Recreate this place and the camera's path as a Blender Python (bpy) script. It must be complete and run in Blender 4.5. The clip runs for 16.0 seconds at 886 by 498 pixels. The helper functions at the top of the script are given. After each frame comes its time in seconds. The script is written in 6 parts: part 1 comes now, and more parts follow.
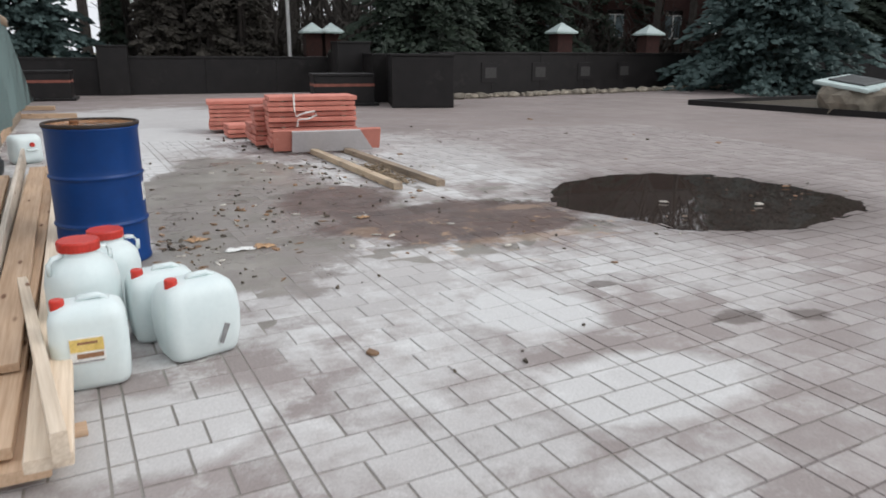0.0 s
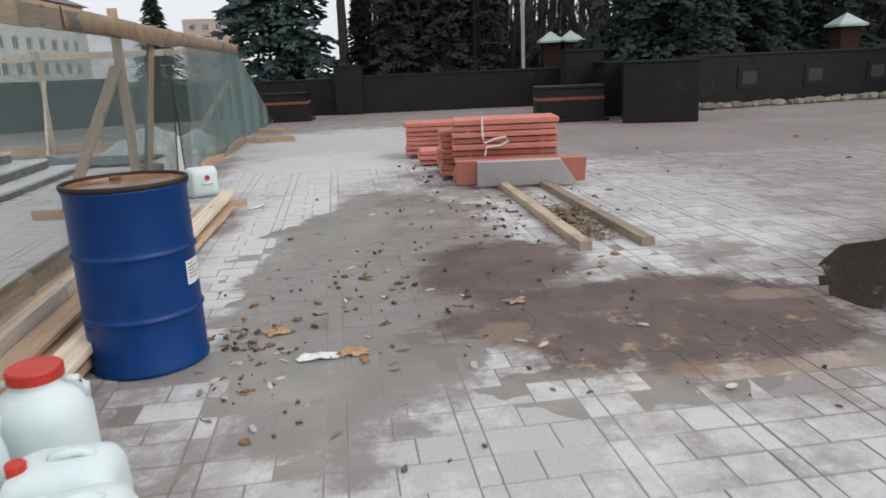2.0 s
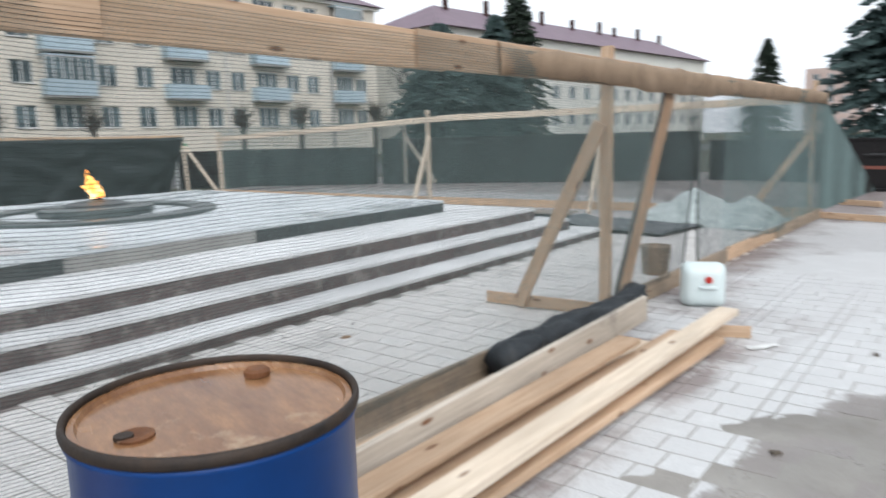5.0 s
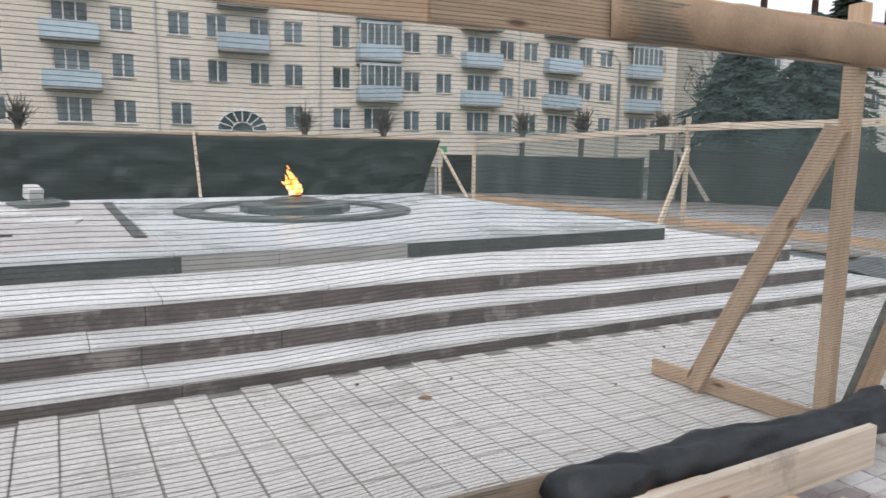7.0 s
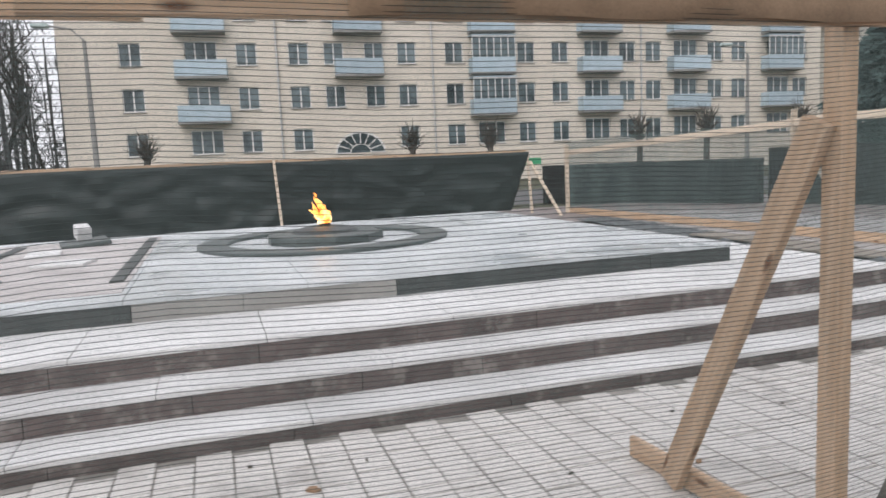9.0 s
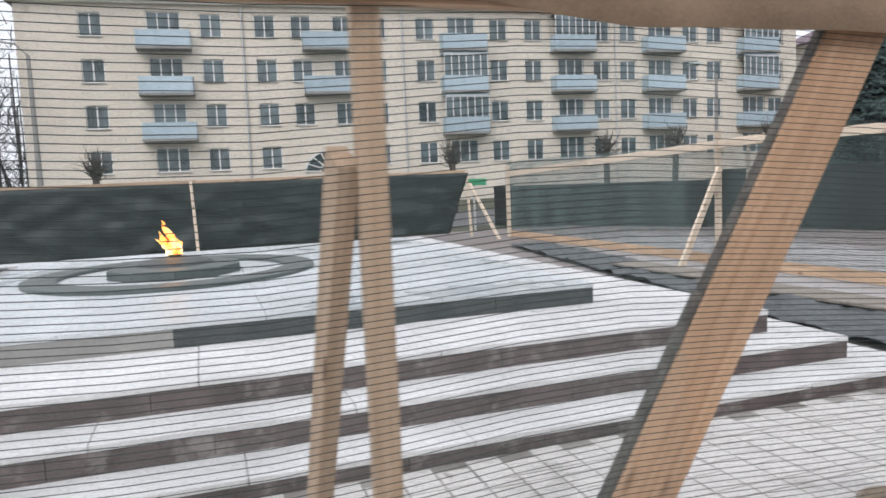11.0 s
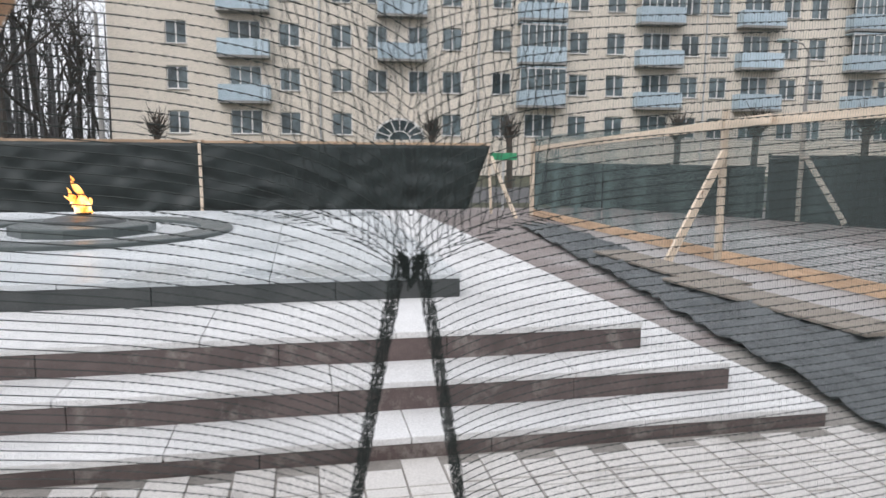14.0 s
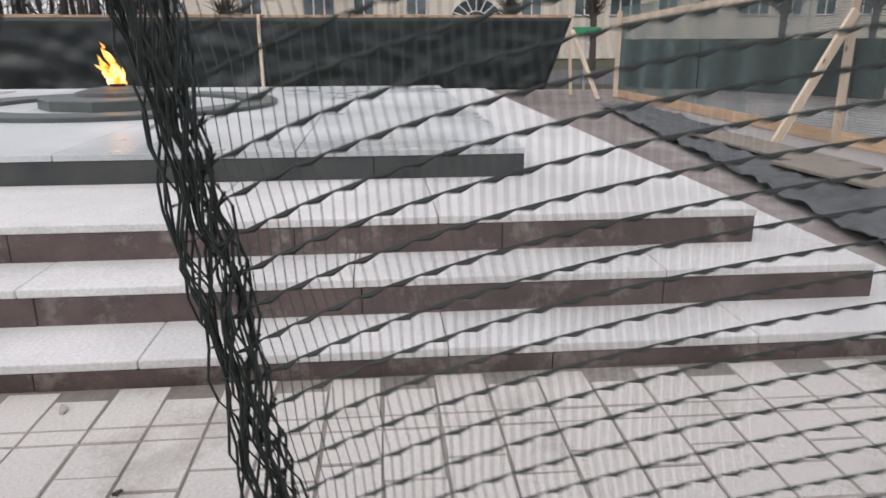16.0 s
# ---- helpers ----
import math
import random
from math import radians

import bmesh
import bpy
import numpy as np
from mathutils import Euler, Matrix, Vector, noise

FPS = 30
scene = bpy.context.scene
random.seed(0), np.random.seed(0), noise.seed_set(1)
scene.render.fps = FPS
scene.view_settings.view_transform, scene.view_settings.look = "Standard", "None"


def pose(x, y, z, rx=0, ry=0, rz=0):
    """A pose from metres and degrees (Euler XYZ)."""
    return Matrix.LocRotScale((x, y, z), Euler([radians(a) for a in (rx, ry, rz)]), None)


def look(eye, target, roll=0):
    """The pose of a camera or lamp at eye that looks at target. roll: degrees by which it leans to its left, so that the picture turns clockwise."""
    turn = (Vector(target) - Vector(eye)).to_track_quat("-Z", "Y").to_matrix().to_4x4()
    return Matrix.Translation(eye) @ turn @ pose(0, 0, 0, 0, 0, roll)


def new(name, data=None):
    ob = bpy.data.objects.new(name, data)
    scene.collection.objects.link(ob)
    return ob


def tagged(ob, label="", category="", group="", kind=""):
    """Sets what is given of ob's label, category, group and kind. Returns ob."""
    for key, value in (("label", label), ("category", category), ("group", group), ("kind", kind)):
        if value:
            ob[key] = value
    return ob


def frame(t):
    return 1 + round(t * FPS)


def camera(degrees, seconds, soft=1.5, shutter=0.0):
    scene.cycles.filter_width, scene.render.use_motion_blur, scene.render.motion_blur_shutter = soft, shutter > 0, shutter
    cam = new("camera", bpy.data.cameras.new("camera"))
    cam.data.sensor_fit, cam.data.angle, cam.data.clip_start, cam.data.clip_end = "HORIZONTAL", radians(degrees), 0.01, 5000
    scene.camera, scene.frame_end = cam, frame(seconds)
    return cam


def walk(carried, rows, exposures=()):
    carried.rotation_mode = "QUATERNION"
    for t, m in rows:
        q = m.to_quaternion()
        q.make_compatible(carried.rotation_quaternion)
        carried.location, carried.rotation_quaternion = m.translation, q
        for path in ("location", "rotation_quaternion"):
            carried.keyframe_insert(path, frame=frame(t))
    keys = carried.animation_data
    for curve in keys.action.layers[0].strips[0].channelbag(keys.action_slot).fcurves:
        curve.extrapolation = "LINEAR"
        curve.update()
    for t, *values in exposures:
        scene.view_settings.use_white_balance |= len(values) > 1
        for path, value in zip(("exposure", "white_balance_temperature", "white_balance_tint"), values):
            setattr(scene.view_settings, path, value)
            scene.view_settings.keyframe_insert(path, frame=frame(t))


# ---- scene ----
cam = camera(64.2, 16.0, 1.6, 0.35)
PATH = [
    (0, (0.791, 1.631, 1.361), (1.492, 3.425, 0.822), 0.3),
    (0.5, (1.112, 1.917, 1.391), (1.663, 3.773, 0.889), -0.8),
    (1, (1.357, 2.331, 1.375), (1.709, 4.222, 0.83), 0.6),
    (1.5, (1.594, 2.834, 1.352), (1.72, 4.765, 0.845), -0.5),
    (2, (1.784, 3.35, 1.377), (1.821, 5.285, 0.874), -2.5),
    (2.5, (1.856, 3.818, 1.355), (1.753, 5.758, 0.877), -1.2),
    (3, (1.894, 4.301, 1.377), (1.8, 6.246, 0.921), -2.9),
    (3.5, (1.892, 4.76, 1.368), (1.529, 6.671, 0.902), -2.1),
    (4, (1.806, 5.247, 1.371), (1.184, 7.089, 0.905), -3.1),
    (4.5, (1.735, 5.668, 1.395), (0.798, 7.387, 0.989), -2.0),
    (5, (1.647, 6.086, 1.427), (0.259, 7.491, 1.114), -1.5),
    (7.3, (1.07, 8.023, 1.378), (-0.799, 8.673, 1.086), -0.6),
    (7.5, (1.005, 8.17, 1.386), (-0.889, 8.741, 1.095), -1.7),
    (8, (0.814, 8.504, 1.406), (-1.12, 8.942, 1.142), -2.1),
    (8.2, (0.8, 8.608, 1.424), (-1.137, 9.03, 1.161), -3.0),
    (10.3, (0.298, 10.18, 1.425), (-1.666, 10.484, 1.196), -0.9),
    (10.5, (0.234, 10.298, 1.402), (-1.728, 10.615, 1.178), -1.0),
    (11, (0.14, 10.661, 1.446), (-1.81, 11.062, 1.251), -2.4),
    (11.5, (0.114, 11.018, 1.405), (-1.842, 11.367, 1.173), 0.8),
    (12, (0.089, 11.318, 1.411), (-1.885, 11.551, 1.192), -0.5),
    (12.5, (-0.033, 11.64, 1.426), (-2.009, 11.885, 1.239), -0.9),
    (13, (-0.042, 11.953, 1.441), (-2.012, 12.217, 1.221), -0.1),
    (13.5, (-0.102, 12.221, 1.415), (-2.075, 12.413, 1.149), -0.6),
    (14, (-0.334, 12.47, 1.385), (-2.311, 12.62, 1.12), 0.4),
    (14.5, (-0.495, 12.616, 1.358), (-2.468, 12.618, 1.03), 0.7),
    (15, (-0.689, 12.731, 1.284), (-2.635, 12.552, 0.857), 0.2),
    (15.5, (-0.921, 12.705, 1.225), (-2.843, 12.548, 0.695), 0.3),
    (16, (-1.111, 12.628, 1.156), (-3.028, 12.561, 0.589), -0.2),
]
walk(cam, [(t, look(eye, target, roll)) for t, eye, target, roll in PATH], [(0, 0.2, 6400, 10), (1.0, 0.15, 6400, 10), (2.0, 0.12, 6400, 10), (3.0, 0.42, 6300, 10), (4.0, 0.54, 6200, 11), (5.0, 0.55, 6150, 8), (7.3, 0.45, 6450, 13), (8.2, 0.42, 6550, 14), (10.5, 0.5, 6300, 12), (11.0, 0.54, 6300, 12), (13.0, 0.5, 6300, 10), (14.0, 0.46, 6350, 12), (15.3, 0.27, 6480, 14), (16.0, 0.14, 6550, 15)])

# ---- world, sun, exposure ----
world = bpy.data.worlds.new("overcast_sky")
scene.world = world
world.use_nodes = True
wn, wl = world.node_tree.nodes, world.node_tree.links
sky = wn.new("ShaderNodeTexSky")
sky.sky_type = "NISHITA"
sky.sun_disc = False
sky.sun_elevation, sky.sun_rotation = radians(45), radians(120)
sky.air_density, sky.dust_density, sky.ozone_density = 1.0, 6.0, 1.0
grey = wn.new("ShaderNodeHueSaturation")
grey.inputs["Saturation"].default_value = 0.22
wl.new(sky.outputs[0], grey.inputs["Color"])
cloud = wn.new("ShaderNodeMix")
cloud.data_type = "RGBA"
cloud.inputs[0].default_value = 0.8
cloud.inputs[7].default_value = (6.0, 6.15, 6.4, 1)
wl.new(grey.outputs[0], cloud.inputs[6])
wl.new(cloud.outputs[2], wn["Background"].inputs["Color"])
wn["Background"].inputs["Strength"].default_value = 0.15

sun_data = bpy.data.lights.new("sun", "SUN")
sun_data.energy, sun_data.angle, sun_data.color = 0.6, radians(40), (1.0, 0.97, 0.93)
sun = new("sun", sun_data)
sun.rotation_euler = (radians(45), 0, radians(60))


# ---- materials ----
def node(nt, kind, **values):
    n = nt.nodes.new(kind)
    for key, value in values.items():
        n.inputs[key].default_value = value
    return n


def ramp(nt, fac, stops):
    r = nt.nodes.new("ShaderNodeValToRGB")
    while len(r.color_ramp.elements) < len(stops):
        r.color_ramp.elements.new(0.5)
    for e, (p, c) in zip(r.color_ramp.elements, stops):
        e.position = p
        e.color = (c, c, c, 1) if isinstance(c, (int, float)) else (*c, 1)
    nt.links.new(fac, r.inputs[0])
    return r.outputs[0]


def mixc(nt, fac, a, b, blend="MIX"):
    m = nt.nodes.new("ShaderNodeMix")
    m.data_type, m.blend_type = "RGBA", blend
    for sock, v in ((m.inputs[0], fac), (m.inputs[6], a), (m.inputs[7], b)):
        if isinstance(v, bpy.types.NodeSocket):
            nt.links.new(v, sock)
        elif isinstance(v, (int, float)):
            sock.default_value = v
        else:
            sock.default_value = (*v, 1)
    return m.outputs[2]


def noise_at(nt, vec, scale, detail=4, rough=0.6, stretch=None):
    if stretch:
        mp = nt.nodes.new("ShaderNodeMapping")
        mp.inputs["Scale"].default_value = stretch
        nt.links.new(vec, mp.inputs[0])
        vec = mp.outputs[0]
    n = node(nt, "ShaderNodeTexNoise", Scale=scale, Detail=detail, Roughness=rough)
    nt.links.new(vec, n.inputs["Vector"])
    return n.outputs["Fac"]


def begin(name):
    m = bpy.data.materials.new(name)
    m.use_nodes = True
    nt = m.node_tree
    return m, nt, nt.nodes["Principled BSDF"]


def coords(nt, world_space=False):
    if world_space:
        return nt.nodes.new("ShaderNodeNewGeometry").outputs["Position"]
    return nt.nodes.new("ShaderNodeTexCoord").outputs["Object"]


def bump(nt, bsdf, fac, strength, distance):
    b = node(nt, "ShaderNodeBump", Strength=strength, Distance=distance)
    nt.links.new(fac, b.inputs["Height"])
    nt.links.new(b.outputs[0], bsdf.inputs["Normal"])


def surf(name, dark, light, scale=4.0, fine=60.0, rough=0.7, rough_to=None, metal=0.0, bumps=0.3, depth=0.004,
         world_space=False, stain=None, stain_scale=1.2, stain_from=0.55, vary=0.0, stretch=None, spec=None, grain=0.35):
    """A plain weathered surface: two colours by a coarse noise, a fine grain, a stain, relief."""
    m, nt, b = begin(name)
    v = coords(nt, world_space)
    big, small = noise_at(nt, v, scale, 5, 0.6, stretch), noise_at(nt, v, fine, 3, 0.7, stretch)
    col = mixc(nt, ramp(nt, big, [(0.3, 0.0), (0.7, 1.0)]), dark, light)
    col = mixc(nt, grain, col, mixc(nt, 1.0, col, ramp(nt, small, [(0.3, 0.55), (0.7, 1.4)]), "MULTIPLY"))
    if stain:
        s = ramp(nt, noise_at(nt, v, stain_scale, 6, 0.7), [(stain_from, 0.0), (stain_from + 0.12, 1.0)])
        col = mixc(nt, s, col, stain)
    if vary:
        info = nt.nodes.new("ShaderNodeObjectInfo").outputs["Random"]
        col = mixc(nt, 1.0, col, ramp(nt, info, [(0.0, 1 - vary), (1.0, 1 + vary)]), "MULTIPLY")
    nt.links.new(col, b.inputs["Base Color"])
    nt.links.new(ramp(nt, big, [(0.3, rough), (0.7, rough_to if rough_to is not None else min(1, rough + 0.12))]), b.inputs["Roughness"])
    b.inputs["Metallic"].default_value = metal
    if spec is not None:
        b.inputs["Specular IOR Level"].default_value = spec
    if bumps:
        bump(nt, b, small, bumps, depth)
    return m


def timber(name, pale, deep, dirt=0.0):
    """Sawn softwood with its grain along the local y axis, knots and greyed patches."""
    m, nt, b = begin(name)
    v = coords(nt)
    info = nt.nodes.new("ShaderNodeObjectInfo").outputs["Random"]
    add = nt.nodes.new("ShaderNodeVectorMath")
    add.operation = "MULTIPLY_ADD"
    nt.links.new(info, add.inputs[0])
    add.inputs[1].default_value = (7.0, 31.0, 13.0)
    nt.links.new(v, add.inputs[2])
    v = add.outputs[0]
    grain = noise_at(nt, v, 60, 5, 0.65, (1.0, 0.03, 1.0))
    broad = noise_at(nt, v, 5, 3, 0.5, (1.0, 0.25, 1.0))
    vo = node(nt, "ShaderNodeTexVoronoi", Scale=3.2)
    mp = nt.nodes.new("ShaderNodeMapping")
    mp.inputs["Scale"].default_value = (2.5, 0.75, 2.5)
    nt.links.new(v, mp.inputs[0])
    nt.links.new(mp.outputs[0], vo.inputs["Vector"])
    knot = ramp(nt, vo.outputs["Distance"], [(0.05, 1.0), (0.13, 0.0)])
    col = mixc(nt, ramp(nt, grain, [(0.35, 0.0), (0.65, 1.0)]), deep, pale)
    col = mixc(nt, 0.5, col, mixc(nt, 1.0, col, ramp(nt, broad, [(0.3, 0.65), (0.7, 1.25)]), "MULTIPLY"))
    col = mixc(nt, knot, col, (0.16, 0.07, 0.03))
    if dirt:
        col = mixc(nt, ramp(nt, noise_at(nt, v, 2.2, 6, 0.75), [(0.62 - dirt * 0.3, 0.0), (0.75, 0.85)]), col, (0.16, 0.14, 0.12))
    nt.links.new(mixc(nt, 1.0, col, ramp(nt, info, [(0.0, 0.82), (1.0, 1.12)]), "MULTIPLY"), b.inputs["Base Color"])
    b.inputs["Roughness"].default_value = 0.72
    bump(nt, b, grain, 0.35, 0.003)
    return m


def patch(nt, v, x, y, rx, ry, rough, scale, soft):
    """Mask of a ragged spot on the ground: 1 inside, 0 outside."""
    place = nt.nodes.new("ShaderNodeMapping")
    place.inputs["Scale"].default_value = (0.5 / rx, 0.5 / ry, 0.0)
    place.inputs["Location"].default_value = (-0.5 * x / rx, -0.5 * y / ry, 0.0)
    nt.links.new(v, place.inputs[0])
    size = nt.nodes.new("ShaderNodeVectorMath")
    size.operation = "LENGTH"
    nt.links.new(place.outputs[0], size.inputs[0])
    ragged = nt.nodes.new("ShaderNodeMath")
    ragged.operation = "MULTIPLY_ADD"
    nt.links.new(noise_at(nt, v, scale, 8, 0.72), ragged.inputs[0])
    ragged.inputs[1].default_value = 0.5 * rough
    nt.links.new(size.outputs["Value"], ragged.inputs[2])
    lift = nt.nodes.new("ShaderNodeMath")
    lift.operation = "SUBTRACT"
    nt.links.new(ragged.outputs[0], lift.inputs[0])
    lift.inputs[1].default_value = 0.25 * rough
    return ramp(nt, lift.outputs[0], [(0.5 - soft * 0.5, 1.0), (0.5 + soft * 0.5, 0.0)])


def paver_material(name, island, bed=False, silt=False, dusty=False):
    """Concrete pavers: pinkish grey, frosted with cement dust, wet and mud-stained in patches."""
    m, nt, b = begin(name)
    v = coords(nt, True)
    if island:
        rnd = nt.nodes.new("ShaderNodeNewGeometry").outputs["Random Per Island"]
    else:
        rnd = nt.nodes.new("ShaderNodeObjectInfo").outputs["Random"]
    base = mixc(nt, rnd, (0.262, 0.226, 0.216), (0.335, 0.296, 0.284))
    if bed:
        broad = noise_at(nt, v, 0.35, 5, 0.6)
        base = mixc(nt, ramp(nt, broad, [(0.3, 0.0), (0.7, 1.0)]), (0.205, 0.170, 0.160), (0.275, 0.232, 0.220))
    if silt:
        base = mixc(nt, ramp(nt, noise_at(nt, v, 0.9, 6, 0.7), [(0.35, 0.0), (0.65, 1.0)]), (0.175, 0.158, 0.138), (0.300, 0.278, 0.250))
    reach = patch(nt, v, 1.6, 9.0, 3.6, 5.8, 0.9, 0.5, 0.25)
    damp = patch(nt, v, 1.42, 8.5, 0.92, 2.75, 1.0, 1.1, 0.04)
    bits = nt.nodes.new("ShaderNodeMath")
    bits.operation = "MULTIPLY_ADD"
    nt.links.new(rnd, bits.inputs[0])
    bits.inputs[1].default_value = 0.07
    nt.links.new(noise_at(nt, v, 0.85, 8, 0.70), bits.inputs[2])
    dust = ramp(nt, bits.outputs[0], [(0.30 if dusty else 0.49, 0.62 if dusty else 0.0), (0.62 if dusty else 0.61, 0.0 if silt else 0.70)])
    if not dusty:
        dust = mixc(nt, 1.0, dust, reach, "MULTIPLY")
        for x, y, rx, ry, amount in ((0.42, 9.9, 0.42, 2.6, 0.78), (0.15, 13.6, 1.3, 2.4, 0.7), (0.6, 17.0, 2.4, 3.6, 0.55), (-8.0, 17.6, 7.0, 2.6, 0.4), (2.55, 4.85, 0.42, 0.36, 0.8), (2.6, 3.85, 0.55, 0.3, 0.7), (0.6, 4.2, 0.5, 0.3, 0.6), (4.0, 10.3, 1.0, 1.7, 0.4), (1.7, 5.7, 0.75, 0.7, 0.45)):
            spot = patch(nt, v, x, y, rx, ry, 1.3, 1.6, 0.16)
            dust = mixc(nt, 1.0, dust, mixc(nt, 1.0, spot, (0.0 if silt else amount,) * 3, "MULTIPLY"), "LIGHTEN")
        dust = mixc(nt, damp, dust, (0.0, 0.0, 0.0))
    col = mixc(nt, dust, base, (0.74, 0.72, 0.685) if dusty else (0.64, 0.645, 0.64))
    blot = mixc(nt, 1.0, ramp(nt, noise_at(nt, v, 3.1, 6, 0.75), [(0.53, 0.0), (0.64, 0.0 if silt else 0.55)]), reach, "MULTIPLY")
    if not dusty:
        blot = mixc(nt, damp, blot, (0.0, 0.0, 0.0))
        soil = mixc(nt, noise_at(nt, v, 3.0, 5, 0.7), (0.172, 0.150, 0.136), (0.285, 0.262, 0.240))
        col = mixc(nt, mixc(nt, 1.0, damp, (0.0 if silt else 0.78,) * 3, "MULTIPLY"), col, soil)
    col = mixc(nt, blot, col, (0.66, 0.66, 0.65))
    if dusty:
        col = mixc(nt, ramp(nt, noise_at(nt, v, 1.5, 7, 0.72), [(0.54, 0.0), (0.66, 0.5)]), col, (0.235, 0.21, 0.19))
    stain_a = patch(nt, v, 3.0, 7.0, 1.2, 0.74, 1.6, 1.4, 0.10)
    stain_b = patch(nt, v, 2.3, 8.1, 0.55, 0.75, 1.7, 1.9, 0.16)
    wet = mixc(nt, 1.0, stain_a, stain_b, "LIGHTEN")
    shore = patch(nt, v, 5.65, 7.0, 1.62, 1.52, 0.5, 1.4, 0.22)
    col = mixc(nt, mixc(nt, 1.0, shore, (0.75, 0.75, 0.75), "MULTIPLY"), col, (0.115, 0.094, 0.086))
    brown = mixc(nt, ramp(nt, noise_at(nt, v, 2.2, 6, 0.75), [(0.35, 0.0), (0.65, 1.0)]), (0.052, 0.029, 0.023), (0.130, 0.082, 0.068))
    col = mixc(nt, mixc(nt, 1.0, wet, (0.9, 0.9, 0.9), "MULTIPLY"), col, brown)
    clay = mixc(nt, 1.0, ramp(nt, noise_at(nt, v, 4.5, 7, 0.8), [(0.56, 0.0), (0.62, 0.75)]), patch(nt, v, 3.3, 6.5, 1.2, 0.75, 0.8, 1.0, 0.2), "MULTIPLY")
    col = mixc(nt, clay, col, (0.40, 0.265, 0.165))
    for x, y, rx, ry in ((3.75, 7.25, 0.28, 0.10), (3.3, 6.25, 0.55, 0.10), (2.14, 6.83, 0.13, 0.16)):
        sand = mixc(nt, 1.0, patch(nt, v, x, y, rx, ry, 3.2, 7.0, 0.22), (0.42, 0.42, 0.42), "MULTIPLY")
        col = mixc(nt, sand, col, mixc(nt, noise_at(nt, v, 14, 4, 0.7), (0.24, 0.135, 0.08), (0.46, 0.33, 0.22)))
    for x, y, rx, ry in ((3.55, 4.35, 0.17, 0.09), (3.95, 4.25, 0.13, 0.08), (3.2, 5.1, 0.10, 0.06)):
        spill = mixc(nt, 1.0, patch(nt, v, x, y, rx, ry, 2.2, 6.0, 0.2), (0.75, 0.75, 0.75), "MULTIPLY")
        col = mixc(nt, spill, col, (0.10, 0.078, 0.068))
    grit = noise_at(nt, v, 90, 3, 0.8)
    col = mixc(nt, 0.4, col, mixc(nt, 1.0, col, ramp(nt, grit, [(0.3, 0.6), (0.7, 1.35)]), "MULTIPLY"))
    nt.links.new(col, b.inputs["Base Color"])
    dry = ramp(nt, noise_at(nt, v, 1.1, 4, 0.6), [(0.35, 0.25 if silt else 0.5), (0.65, 0.6 if silt else 0.85)])
    nt.links.new(mixc(nt, damp, dry, ramp(nt, noise_at(nt, v, 2.0, 5, 0.6), [(0.35, 0.22), (0.65, 0.55)])), b.inputs["Roughness"])
    bump(nt, b, grit, 0.5, 0.003)
    return m


WOOD = timber("fresh_pine", (0.60, 0.43, 0.295), (0.46, 0.305, 0.19))
WOOD_KNOT = timber("knotty_pine", (0.62, 0.40, 0.25), (0.47, 0.275, 0.155))
WOOD_PALE = timber("pale_pine", (0.71, 0.605, 0.485), (0.57, 0.46, 0.345))
WOOD_OLD = timber("weathered_pine", (0.42, 0.33, 0.24), (0.26, 0.19, 0.13), 0.6)
WOOD_GREY = timber("greyed_pine", (0.52, 0.46, 0.39), (0.37, 0.32, 0.26), 0.15)
WOOD_MUDDY = timber("muddy_pine", (0.66, 0.53, 0.39), (0.50, 0.37, 0.24), 0.35)
PAVER = paver_material("paver", False)
PAVER_DUSTY = paver_material("dusty_paver", True, False, False, True)
PAVER_MASS = paver_material("paver_mass", True)
SEDIMENT = paver_material("wet_silt", False, False, True)
SEDIMENT_BASE = paver_material("paving_bed", False, True)
WATER = surf("muddy_water", (0.040, 0.030, 0.026), (0.056, 0.044, 0.038), 1.0, 6, 0.015, 0.03, bumps=0.02, depth=0.001, world_space=True)
GRANITE_DARK = surf("dark_granite", (0.009, 0.008, 0.008), (0.017, 0.015, 0.015), 3, 220, 0.4, 0.6, spec=0.25, bumps=0.05, depth=0.001, stain=(0.03, 0.027, 0.026), stain_from=0.6)
GRANITE_STEP = surf("riser_granite", (0.062, 0.044, 0.041), (0.140, 0.105, 0.099), 5.0, 160, 0.5, 0.7, bumps=0.1, depth=0.001, stain=(0.23, 0.20, 0.185), stain_scale=4.2, stain_from=0.52, world_space=True)
GRANITE_GREEN = surf("edge_granite", (0.030, 0.035, 0.035), (0.066, 0.069, 0.068), 4.0, 200, 0.4, 0.6, bumps=0.06, depth=0.001, stain=(0.16, 0.17, 0.17), stain_scale=1.6, stain_from=0.6, world_space=True)
TREAD = surf("frosted_tread", (0.55, 0.545, 0.54), (0.74, 0.735, 0.73), 1.4, 70, 0.55, 0.75, bumps=0.2, depth=0.002, stain=(0.42, 0.41, 0.41), stain_scale=0.8, stain_from=0.64, world_space=True)
TOPSLAB = surf("platform_slab", (0.42, 0.45, 0.46), (0.66, 0.68, 0.69), 0.9, 90, 0.2, 0.5, bumps=0.12, depth=0.001, world_space=True)
RING = surf("ring_granite", (0.05, 0.062, 0.062), (0.10, 0.115, 0.11), 3, 160, 0.3, 0.5, bumps=0.05, depth=0.001)
DRUM_BLUE = surf("blue_enamel", (0.0005, 0.030, 0.140), (0.001, 0.043, 0.190), 3, 30, 0.30, 0.42, grain=0.1, spec=0.3, bumps=0.05, depth=0.001, stain=(0.02, 0.05, 0.18), stain_scale=9, stain_from=0.72)
